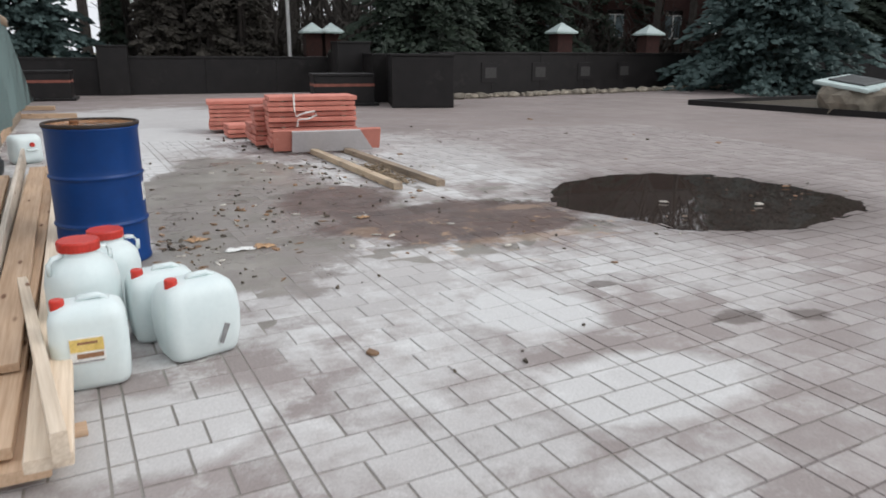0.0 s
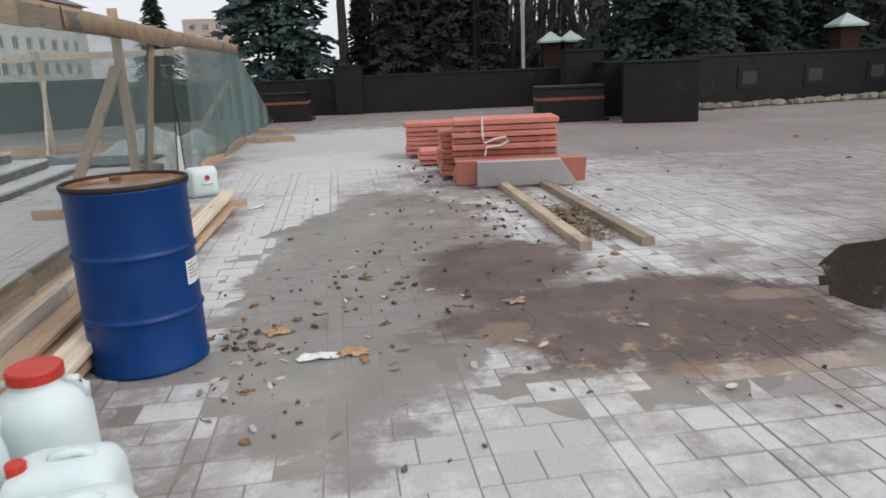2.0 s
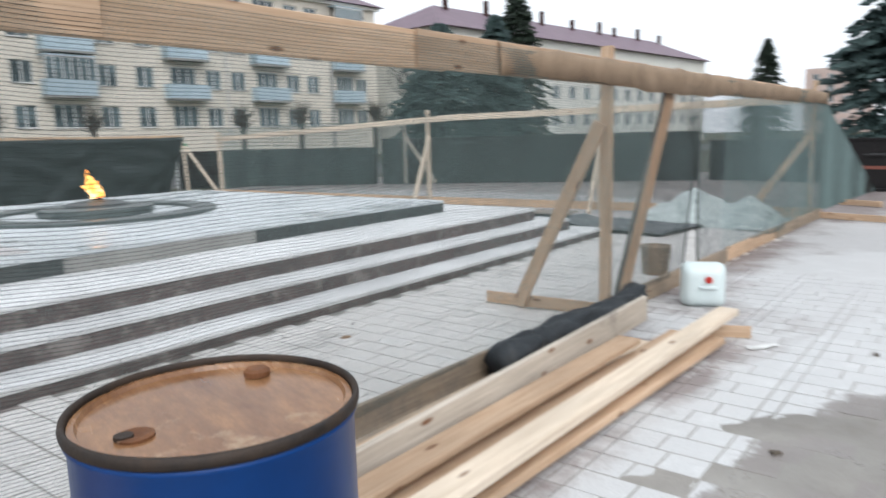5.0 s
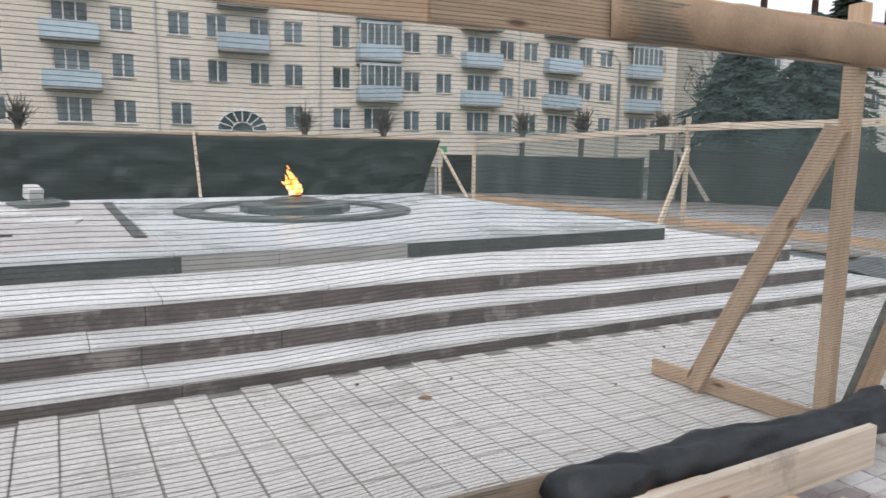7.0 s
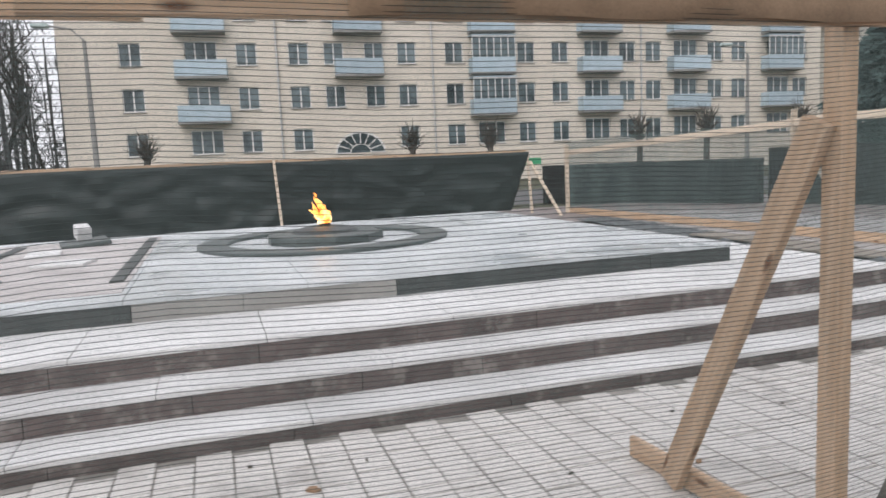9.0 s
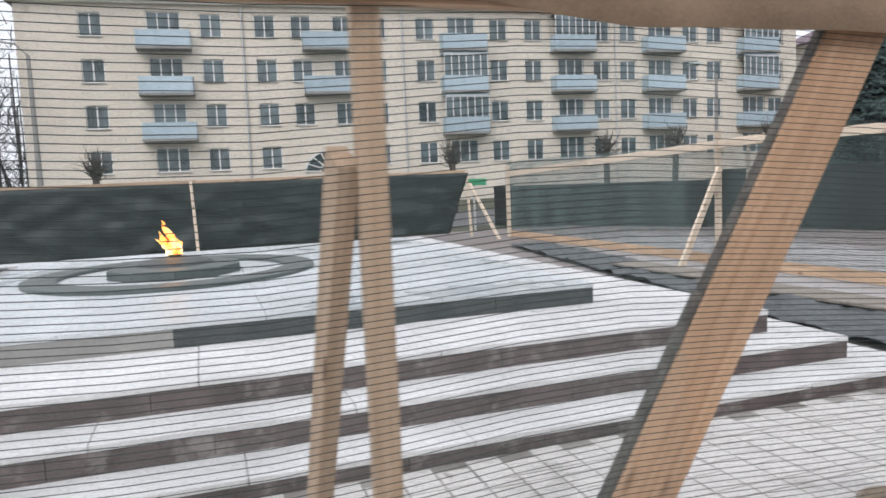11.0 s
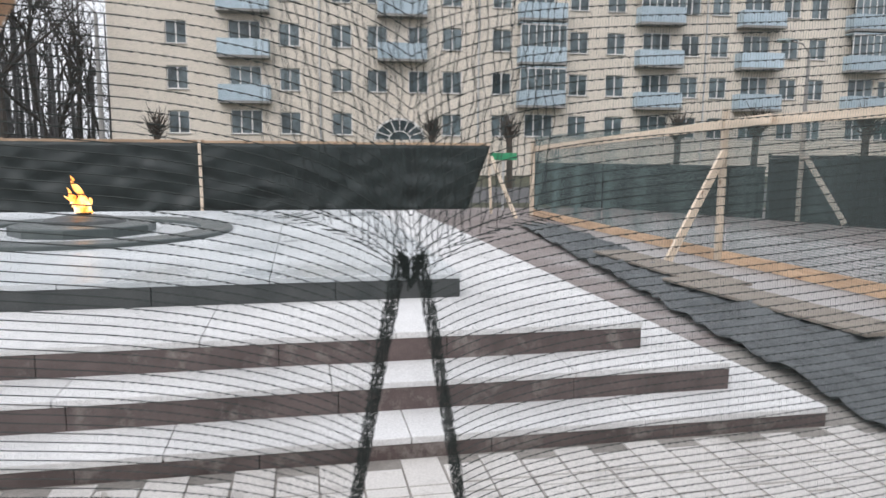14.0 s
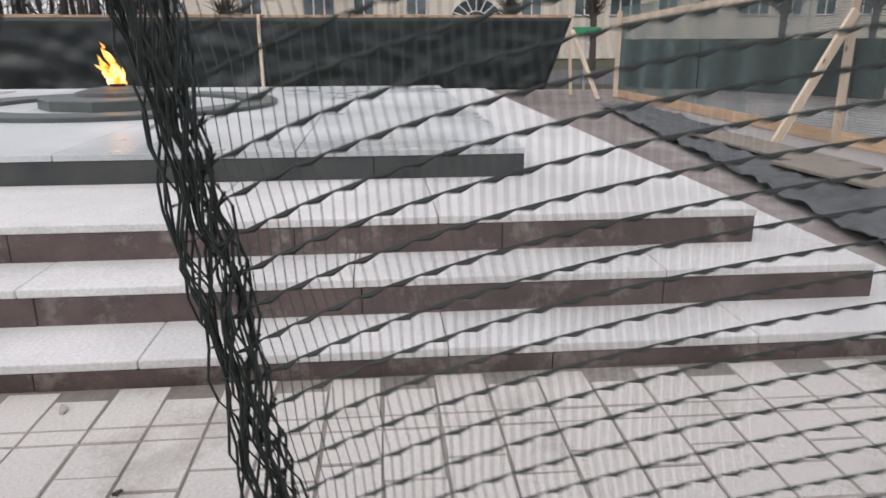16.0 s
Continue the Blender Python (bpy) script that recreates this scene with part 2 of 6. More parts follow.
RUST = surf("rusty_steel", (0.10, 0.036, 0.014), (0.30, 0.13, 0.05), 7, 60, 0.6, 0.9, metal=0.25, bumps=0.4, depth=0.002, stain=(0.42, 0.36, 0.28), stain_scale=4, stain_from=0.58)
# Wet rust; the tan patches paint in the sky's sheen on the water.
LID_WET = surf("wet_rusty_lid", (0.13, 0.050, 0.018), (0.33, 0.175, 0.085), 5, 60, 0.10, 0.30, bumps=0.06, depth=0.001, stain=(0.40, 0.27, 0.16), stain_scale=3, stain_from=0.55, stretch=(0.5, 1.6, 1.0))
RIM_STEEL = surf("dirty_rim", (0.020, 0.016, 0.014), (0.062, 0.042, 0.030), 14, 80, 0.5, 0.8, metal=0.4, bumps=0.3)
POLY_WHITE = surf("white_polyethylene", (0.60, 0.69, 0.69), (0.73, 0.80, 0.79), 3, 50, 0.36, 0.46, bumps=0.02, depth=0.0005, stain=(0.64, 0.67, 0.65), stain_scale=2, stain_from=0.62, grain=0.04)
POLY_RED = surf("red_cap_plastic", (0.42, 0.022, 0.012), (0.58, 0.035, 0.02), 8, 60, 0.35, 0.5, bumps=0.05)
PAPER = surf("paper_label", (0.66, 0.66, 0.64), (0.78, 0.78, 0.76), 9, 90, 0.7, bumps=0.05)
PRINT_YELLOW = surf("yellow_print", (0.60, 0.42, 0.10), (0.74, 0.56, 0.2), 30, 90, 0.6, bumps=0.0)
PRINT_BROWN = surf("brown_print", (0.22, 0.10, 0.05), (0.3, 0.16, 0.08), 30, 90, 0.6, bumps=0.0)
PRINT_GREY = surf("grey_print", (0.2, 0.2, 0.2), (0.28, 0.28, 0.28), 30, 90, 0.6, bumps=0.0)
SLAB_PINK = surf("pink_slab", (0.46, 0.155, 0.115), (0.60, 0.235, 0.18), 3, 90, 0.75, bumps=0.3, depth=0.002, vary=0.14, stain=(0.55, 0.38, 0.33), stain_scale=4, stain_from=0.66)
SLAB_GREY = surf("grey_slab", (0.40, 0.38, 0.385), (0.50, 0.475, 0.475), 2, 70, 0.7, bumps=0.25)
STRAP = surf("white_strap", (0.7, 0.68, 0.65), (0.8, 0.78, 0.75), 20, 90, 0.5, bumps=0.0)
NET_DARK = surf("dark_net_yarn", (0.010, 0.016, 0.014), (0.020, 0.028, 0.025), 30, 200, 0.5, 0.7, bumps=0.0)
NET_TEAL = surf("fine_net_yarn", (0.11, 0.165, 0.16), (0.17, 0.235, 0.23), 20, 200, 0.4, 0.6, bumps=0.0)
NET_MID = surf("cross_net_yarn", (0.035, 0.055, 0.053), (0.07, 0.10, 0.097), 20, 200, 0.4, 0.6, bumps=0.0)
SHEET_DARK = surf("black_green_cloth", (0.008, 0.013, 0.013), (0.018, 0.027, 0.026), 4, 120, 0.34, 0.6, bumps=0.3, depth=0.003)
FILM_BLACK = surf("black_net_roll", (0.008, 0.010, 0.012), (0.022, 0.028, 0.034), 16, 90, 0.38, 0.6, bumps=0.6, depth=0.006)
FILM_CLEAR = surf("crumpled_film", (0.40, 0.46, 0.44), (0.66, 0.72, 0.70), 6, 30, 0.25, 0.45, bumps=0.9, depth=0.03)
SOIL = surf("bare_soil", (0.045, 0.036, 0.026), (0.09, 0.075, 0.055), 2, 60, 0.9, bumps=0.8, depth=0.02, world_space=True)
GRASS = surf("winter_turf", (0.055, 0.058, 0.034), (0.10, 0.095, 0.06), 0.35, 30, 0.95, bumps=0.8, depth=0.03, world_space=True)
ASPHALT = surf("asphalt", (0.075, 0.073, 0.075), (0.12, 0.115, 0.115), 0.4, 90, 0.75, bumps=0.4, depth=0.004, world_space=True)
ROCK = surf("field_rock", (0.17, 0.15, 0.12), (0.33, 0.29, 0.23), 3, 40, 0.8, bumps=0.8, depth=0.02, vary=0.25)
RENDER_CREAM = surf("cream_render", (0.64, 0.575, 0.49), (0.745, 0.68, 0.59), 0.25, 12, 0.85, bumps=0.2, depth=0.01, world_space=True, stain=(0.5, 0.43, 0.35), stain_scale=0.5, stain_from=0.62)
RENDER_WHITE = surf("white_render", (0.62, 0.60, 0.54), (0.72, 0.70, 0.65), 0.2, 10, 0.85, bumps=0.1, depth=0.01, world_space=True)
RENDER_PINK = surf("pink_brick_block", (0.48, 0.36, 0.32), (0.60, 0.48, 0.43), 0.3, 10, 0.85, bumps=0.1, depth=0.01, world_space=True)
ROOF_PURPLE = surf("purple_roof_sheet", (0.13, 0.085, 0.11), (0.20, 0.14, 0.17), 0.6, 14, 0.55, bumps=0.2, depth=0.01, world_space=True)
BALCONY_BLUE = surf("pale_blue_panel", (0.36, 0.46, 0.52), (0.47, 0.56, 0.62), 1.0, 20, 0.6, bumps=0.1, vary=0.12)
CONCRETE = surf("grey_concrete", (0.22, 0.21, 0.20), (0.34, 0.33, 0.31), 1.5, 60, 0.85, bumps=0.4)
FRAME_WHITE = surf("white_window_bar", (0.66, 0.65, 0.63), (0.78, 0.77, 0.75), 3, 30, 0.5, bumps=0.0)
# Pale blotches in the dark pane colour stand in for reflected sky.
GLASS_REFLECT = surf("window_glass_painted_sky", (0.022, 0.030, 0.034), (0.21, 0.265, 0.285), 0.42, 3, 0.06, 0.1, bumps=0.0, world_space=True)
BARK = surf("dark_bark", (0.030, 0.025, 0.022), (0.065, 0.056, 0.048), 3, 30, 0.9, bumps=0.8, depth=0.02)
BARK_WET = surf("wet_dark_bark", (0.010, 0.008, 0.007), (0.030, 0.023, 0.019), 3, 30, 0.9, bumps=0.8, depth=0.02)
BARK_GREY = surf("grey_bark_edge", (0.055, 0.048, 0.042), (0.20, 0.18, 0.155), 9, 60, 0.9, bumps=0.8, depth=0.01, stain=(0.26, 0.20, 0.14), stain_scale=7, stain_from=0.6)
PLY_GREY = surf("grey_plywood", (0.19, 0.165, 0.14), (0.32, 0.28, 0.235), 3, 60, 0.7, 0.9, bumps=0.3, stain=(0.10, 0.085, 0.075), stain_scale=3, stain_from=0.55)
# Bark paled for distant trees: the air's haze is put into the colour.
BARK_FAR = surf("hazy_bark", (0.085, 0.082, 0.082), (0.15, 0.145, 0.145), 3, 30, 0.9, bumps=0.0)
SPRUCE_BLUE = surf("blue_spruce_needles", (0.020, 0.040, 0.038), (0.060, 0.098, 0.092), 1.5, 25, 0.7, bumps=0.0)
SPRUCE_GREEN = surf("green_spruce_needles", (0.007, 0.015, 0.009), (0.022, 0.038, 0.021), 1.5, 25, 0.7, bumps=0.0)
BROWN_CONIFER = surf("brown_conifer_needles", (0.020, 0.017, 0.013), (0.042, 0.036, 0.028), 1.5, 25, 0.8, bumps=0.0)
BRICK_RED = surf("red_brick_pillar", (0.16, 0.055, 0.04), (0.25, 0.09, 0.065), 6, 50, 0.85, bumps=0.4)
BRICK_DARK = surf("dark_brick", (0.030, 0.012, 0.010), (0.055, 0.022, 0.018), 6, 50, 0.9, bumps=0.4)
TARP = surf("grey_net_sheet", (0.045, 0.050, 0.054), (0.125, 0.135, 0.14), 5, 120, 0.28, 0.55, bumps=0.8, depth=0.008)
WRAP = surf("netted_rail", (0.22, 0.155, 0.10), (0.36, 0.26, 0.175), 5, 120, 0.7, bumps=0.4, depth=0.003)
PLAQUE = surf("plaque_inscription", (0.02, 0.019, 0.019), (0.045, 0.042, 0.04), 12, 60, 0.5, bumps=0.1)
CAP_PALE = surf("pale_green_cap", (0.36, 0.45, 0.44), (0.5, 0.58, 0.56), 4, 40, 0.5, bumps=0.1)
POLE_GREY = surf("pale_metal_pole", (0.45, 0.45, 0.45), (0.58, 0.58, 0.57), 4, 60, 0.45, metal=0.3, bumps=0.05)
LEAF_DRY = surf("dry_leaf", (0.13, 0.072, 0.04), (0.32, 0.20, 0.115), 12, 120, 0.8, bumps=0.2, vary=0.5)
CHIP_PALE = surf("pale_chip", (0.30, 0.28, 0.25), (0.55, 0.52, 0.47), 12, 120, 0.8, bumps=0.2, vary=0.4)
CHIP_DARK = surf("dark_chip", (0.055, 0.045, 0.035), (0.13, 0.105, 0.08), 12, 120, 0.85, bumps=0.3, vary=0.4)
SAWDUST = surf("bark_shavings", (0.17, 0.12, 0.075), (0.34, 0.26, 0.17), 20, 160, 0.95, bumps=0.8, depth=0.01)
CARDBOARD = surf("torn_cardboard", (0.36, 0.21, 0.11), (0.52, 0.34, 0.2), 8, 90, 0.85, bumps=0.2)
TILE_OLD = surf("stripped_bed", (0.40, 0.37, 0.36), (0.56, 0.53, 0.52), 2, 80, 0.85, bumps=0.4, world_space=True)
JOINT_SAND = surf("joint_sand", (0.17, 0.155, 0.14), (0.36, 0.335, 0.31), 1.6, 60, 0.9, bumps=0.3, world_space=True)
SIGN_GREEN = surf("green_sign", (0.03, 0.28, 0.12), (0.05, 0.36, 0.17), 2, 20, 0.5, bumps=0.0)
SHRUB = surf("bare_twigs", (0.05, 0.04, 0.032), (0.10, 0.08, 0.065), 4, 40, 0.9, bumps=0.0)

FLAME, nt_, bs_ = begin("gas_flame")
bs_.inputs["Base Color"].default_value = (0.9, 0.4, 0.05, 1)
fv_ = coords(nt_)
fcol_ = ramp(nt_, noise_at(nt_, fv_, 7, 3, 0.6), [(0.36, (1.0, 0.20, 0.02)), (0.50, (1.0, 0.52, 0.12)), (0.64, (1.0, 0.86, 0.50))])
nt_.links.new(fcol_, bs_.inputs["Emission Color"])
bs_.inputs["Emission Strength"].default_value = 1.5


# ---- mesh helpers ----
def part(name, bm, material, parent=None, label="", smooth=False, m=None):
    me = bpy.data.meshes.new(name)
    bm.to_mesh(me)
    bm.free()
    if smooth:
        me.shade_smooth()
    me.materials.append(material)
    ob = new(name, me)
    if parent:
        ob.parent = parent
    if m is not None:
        ob.matrix_basis = m
    if label:
        tagged(ob, label)
    return ob


def shared(name, me, parent=None, m=None):
    """One more object on a mesh that exists already."""
    ob = new(name, me)
    if parent:
        ob.parent = parent
    if m is not None:
        ob.matrix_basis = m
    return ob


def thing(name, label, category, m=None, group="", kind=""):
    ob = new(name)
    ob.empty_display_size = 0.1
    if m is not None:
        ob.matrix_basis = m
    return tagged(ob, label, category, group, kind)


def box(bm, lo, hi, m=None, bevel=0.0, seg=1):
    ret = bmesh.ops.create_cube(bm, size=1)
    vs = ret["verts"]
    c, s = (Vector(lo) + Vector(hi)) / 2, Vector(hi) - Vector(lo)
    for v in vs:
        v.co = Vector((v.co.x * s.x, v.co.y * s.y, v.co.z * s.z)) + c
    if bevel:
        es = list({e for v in vs for e in v.link_edges})
        out = bmesh.ops.bevel(bm, geom=es, offset=bevel, segments=seg, affect="EDGES", profile=0.6)
        vs = list({v for f in out["faces"] for v in f.verts} | {v for v in vs if v.is_valid})
    if m is not None:
        bmesh.ops.transform(bm, matrix=m, verts=[v for v in vs if v.is_valid])
    return vs


def boxed(lo, hi, bevel=0.0, m=None, seg=1):
    bm = bmesh.new()
    box(bm, lo, hi, m, bevel, seg)
    return bm


def beam_between(a, b, width, thick, up=(0, 0, 1)):
    """The pose and length of a board whose local y runs from a to b; width lies along local x."""
    a, b = Vector(a), Vector(b)
    y = (b - a).normalized()
    x = y.cross(Vector(up)).normalized()
    z = x.cross(y)
    m = Matrix((x, y, z)).transposed().to_4x4()
    m.translation = a
    return m, (b - a).length


def board(name, a, b, width, thick, material, parent=None, label="", up=(0, 0, 1), bevel=0.004, bow=0.0):
    """A sawn board from a to b, slightly bowed, its ends not quite square."""
    m, length = beam_between(a, b, width, thick, up)
    bm = bmesh.new()
    n = 6
    rings = []
    for i in range(n + 1):
        y = length * i / n
        dz = bow * math.sin(math.pi * i / n)
        w, h = width / 2, thick / 2
        pts = [(-w + bevel, -h), (w - bevel, -h), (w, -h + bevel), (w, h - bevel), (w - bevel, h), (-w + bevel, h), (-w, h - bevel), (-w, -h + bevel)]
        rings.append([bm.verts.new((x, y, z + dz)) for x, z in pts])
    for r0, r1 in zip(rings, rings[1:]):
        for k in range(8):
            bm.faces.new((r0[k], r0[(k + 1) % 8], r1[(k + 1) % 8], r1[k]))
    bm.faces.new(rings[0][::-1])
    bm.faces.new(rings[-1])
    bmesh.ops.recalc_face_normals(bm, faces=bm.faces)
    return part(name, bm, material, parent, label, m=m)


def lathe(bm, profile, steps=32, m=None, hollow=False):
    """Turns (radius, z) pairs about the z axis."""
    rings = []
    for r, z in profile:
        rings.append([bm.verts.new((r * math.cos(2 * math.pi * k / steps), r * math.sin(2 * math.pi * k / steps), z)) for k in range(steps)])
    for r0, r1 in zip(rings, rings[1:]):
        for k in range(steps):
            bm.faces.new((r0[k], r0[(k + 1) % steps], r1[(k + 1) % steps], r1[k]))
    if hollow:
        for k in range(steps):
            bm.faces.new((rings[-1][k], rings[-1][(k + 1) % steps], rings[0][(k + 1) % steps], rings[0][k]))
    else:
        bm.faces.new(rings[0][::-1])
        bm.faces.new(rings[-1])
    bmesh.ops.recalc_face_normals(bm, faces=bm.faces)
    if m is not None:
        bmesh.ops.transform(bm, matrix=m, verts=[v for r in rings for v in r])
    return bm


def tube(bm, pts, radii, steps=6):
    """A round tapered tube along points."""
    rings = []
    for i, p in enumerate(pts):
        p = Vector(p)
        d = (Vector(pts[min(i + 1, len(pts) - 1)]) - Vector(pts[max(i - 1, 0)])).normalized()
        x = d.orthogonal().normalized()
        y = d.cross(x)
        r = radii[i] if isinstance(radii, (list, tuple)) else radii
        rings.append([bm.verts.new(p + (x * math.cos(2 * math.pi * k / steps) + y * math.sin(2 * math.pi * k / steps)) * r) for k in range(steps)])
    for r0, r1 in zip(rings, rings[1:]):
        for k in range(steps):
            bm.faces.new((r0[k], r0[(k + 1) % steps], r1[(k + 1) % steps], r1[k]))
    bm.faces.new(rings[0][::-1])
    bm.faces.new(rings[-1])


def pydata(name, verts, faces, material, parent=None, m=None, smooth=False):
    me = bpy.data.meshes.new(name)
    me.from_pydata([tuple(v) for v in verts], [], faces)
    me.materials.append(material)
    if smooth:
        me.shade_smooth()
    return shared(name, me, parent, m)


def at(x, y, z=0.0, turn=0.0):
    return pose(x, y, z, 0, 0, turn)


def rock_mesh(seed, size, squash=0.7, sub=2):
    bm = bmesh.new()
    bmesh.ops.create_icosphere(bm, subdivisions=sub, radius=1)
    for v in bm.verts:
        n = noise.noise(v.co * 1.3 + Vector((seed * 7.1, seed, 0))) + 0.5 * noise.noise(v.co * 3.1 + Vector((seed, 0, seed)))
        v.co *= 1 + 0.35 * n
        v.co = Vector((v.co.x * size[0], v.co.y * size[1], max(v.co.z, -0.4) * size[2]))
    return bm


# ---- ground ----
def sheet(name, pts, z, material, label, category, holes=None):
    bm = bmesh.new()
    bm.faces.new([bm.verts.new((x, y, z)) for x, y in pts])
    return tagged(part(name, bm, material), label, category, "", "structure")


sheet("ground", [(-400, -400), (400, -400), (400, 400), (-400, 400)], -0.06, GRASS, "dull winter turf and bare earth around the square", "ground")
sheet("pavement", [(-19, -14), (40, -14), (40, 30), (-19, 30)], -0.0105, SEDIMENT_BASE, "pinkish grey paved square worn and dusty", "pavement")
sheet("road", [(-32, -120), (-21.5, -120), (-21.5, 140), (-32, 140)], -0.045, ASPHALT, "grey asphalt street behind the fence", "road")

# ---- step pyramid and platform, in its own turned axes: x outward, y along the edges ----
STEPS = pose(-5.10, 12.95, 0, 0, 0, 7.1)
LEFT_END = -11.5
DEPTH = 5.75
platform = thing("memorial_platform", "low stepped granite memorial platform, frosted pale treads with dark risers", "platform", STEPS)


def step_block(name, out, z0, z1, mat_side, label=""):
    """One rectangular layer of the pyramid, its side faces clad in separate riser slabs."""
    bm = boxed((-DEPTH - out, LEFT_END - out, z0), (out - 0.03, out - 0.03, z1 - 0.035))
    body = part(name, bm, mat_side, platform, label)
    return body


rng = random.Random(3)
LAYERS = ((1.60, -0.04, 0.100), (1.255, 0.0, 0.252), (0.90, 0.1, 0.412), (0.0, 0.3, 0.577))
for k, (out, z0, z1) in enumerate(LAYERS):
    top = k == 3
    core = step_block("step_core", out, z0, z1, GRANITE_GREEN if top else GRANITE_STEP)
    # riser slabs along the front and the near end
    y = out
    while y > LEFT_END - out + 0.2:
        w = min(rng.uniform(0.75, 1.25), y - (LEFT_END - out))
        mat = GRANITE_GREEN if top else GRANITE_STEP
        if top and -4.75 < y - w / 2 < -2.9:
            mat = CONCRETE
        part("riser_slab", boxed((out - 0.03, y - w + 0.003, z0), (out + rng.uniform(-0.002, 0.003), y, z1 - 0.036), 0.003), mat, core)
        y -= w
    x = out - 0.032
    while x > -DEPTH - out + 0.2:
        w = min(rng.uniform(0.75, 1.25), x + DEPTH + out)
        part("riser_slab", boxed((x - w + 0.003, out - 0.03, z0), (x, out, z1 - 0.036), 0.003), GRANITE_GREEN if top else GRANITE_STEP, core)
        x -= w
    # tread slabs
    if not top:
        depth = out - LAYERS[k + 1][0]
        y = out + 0.004
        while y > LEFT_END - out:
            w = rng.uniform(0.9, 1.5)
            part("tread_slab", boxed((out - depth - 0.01, y - w + 0.004, z1 - 0.035), (out + 0.006, y, z1 + rng.uniform(-0.002, 0.002)), 0.004), TREAD, core)
            y -= w
        x = out - depth - 0.012
        while x > -DEPTH - out:
            w = rng.uniform(0.9, 1.5)
            part("tread_slab", boxed((x - w + 0.004, out - depth - 0.01, z1 - 0.035), (x, out + 0.006, z1 + rng.uniform(-0.002, 0.002)), 0.004), TREAD, core)
            x -= w
    else:
        ny, nx = 9, 4
        for i in range(nx):
            for j in range(ny):
                xa, xb = -DEPTH + i * (DEPTH + 0.01) / nx, -DEPTH + (i + 1) * (DEPTH + 0.01) / nx
                ya, yb = LEFT_END + j * (0.006 - LEFT_END) / ny, LEFT_END + (j + 1) * (0.006 - LEFT_END) / ny
                part("top_slab", boxed((xa + 0.002, ya + 0.002, z1 - 0.035), (xb - 0.002, yb - 0.002, z1 + rng.uniform(-0.0015, 0.0015)), 0.003), TOPSLAB, core)

# stripped area of the platform: paler bedding, dark strips and leftover blocks
bed = tagged(part("stripped_patch", boxed((-5.2, -7.4, 0.574), (-0.35, -5.15, 0.586), 0.002), TILE_OLD, m=STEPS), "pale stripped mortar bed where platform slabs were lifted", "mortar bed", "", "structure")
for xa, xb, ya, yb in ((-4.8, -0.6, -6.85, -6.72), (-4.9, -0.9, -5.3, -5.19), (-1.5, -1.38, -6.75, -6.2), (-0.9, -0.8, -6.75, -6.35)):
    tagged(part("slab_strip", boxed((xa, ya, 0.586), (xb, yb, 0.60), 0.003), GRANITE_GREEN, m=STEPS), "dark granite edging strip left on the stripped bed", "edging strip", "leftover edging strips")
tagged(part("stone_block", boxed((-0.11, -0.09, 0.0), (0.11, 0.09, 0.17), 0.012), TREAD, m=STEPS @ pose(-4.95, -6.1, 0.655, 0, 14, 20)), "small white stone block tilted on a lifted slab", "stone block")
tagged(part("lifted_slab", boxed((-0.42, -0.28, 0.0), (0.42, 0.28, 0.05), 0.006), RING, m=STEPS @ pose(-4.75, -6.05, 0.586, 4, 0, 12)), "dark lifted granite slab lying on the stripped bed", "slab")
for x, y, w, d, t in ((-3.6, -6.3, 0.55, 0.35, 8), (-2.5, -5.9, 0.4, 0.5, -12), (-3.0, -7.1, 0.7, 0.3, 4), (-1.9, -7.15, 0.45, 0.25, 20)):
    tagged(part("slab_piece", boxed((-w / 2, -d / 2, 0.0), (w / 2, d / 2, 0.03), 0.005), TREAD, m=STEPS @ pose(x, y, 0.586, 0, 0, t)), "broken white slab piece on the stripped bed", "slab piece", "broken slab pieces")

# eternal flame: ring, pentagonal plinth, burner, flame
flame_at = STEPS @ Matrix.Translation((-3.05, -3.22, 0.577))
ring = tagged(part("flame_ring", lathe(bmesh.new(), [(1.12, 0.0), (1.12, 0.035), (1.14, 0.042), (1.42, 0.042), (1.44, 0.034), (1.44, 0.0)], 64, None, True), RING, m=flame_at), "flat dark green granite ring around the eternal flame", "ring")
hearth = thing("flame_burner", "dark stone burner plinth of an eternal flame, round and stepped", "burner", flame_at)
part("plinth", lathe(bmesh.new(), [(0.68, 0.0), (0.68, 0.085), (0.66, 0.095), (0.40, 0.105)], 10), RING, hearth)
part("dome", lathe(bmesh.new(), [(0.40, 0.10), (0.36, 0.135), (0.24, 0.165), (0.12, 0.18)], 24), GRANITE_GREEN, hearth, "dark low cone round the gas nozzle")
part("nozzle", lathe(bmesh.new(), [(0.07, 0.17), (0.07, 0.20), (0.055, 0.205), (0.055, 0.18)], 16, None, True), RIM_STEEL, hearth, "sooty steel nozzle")
bm = bmesh.new()
frng = random.Random(17)
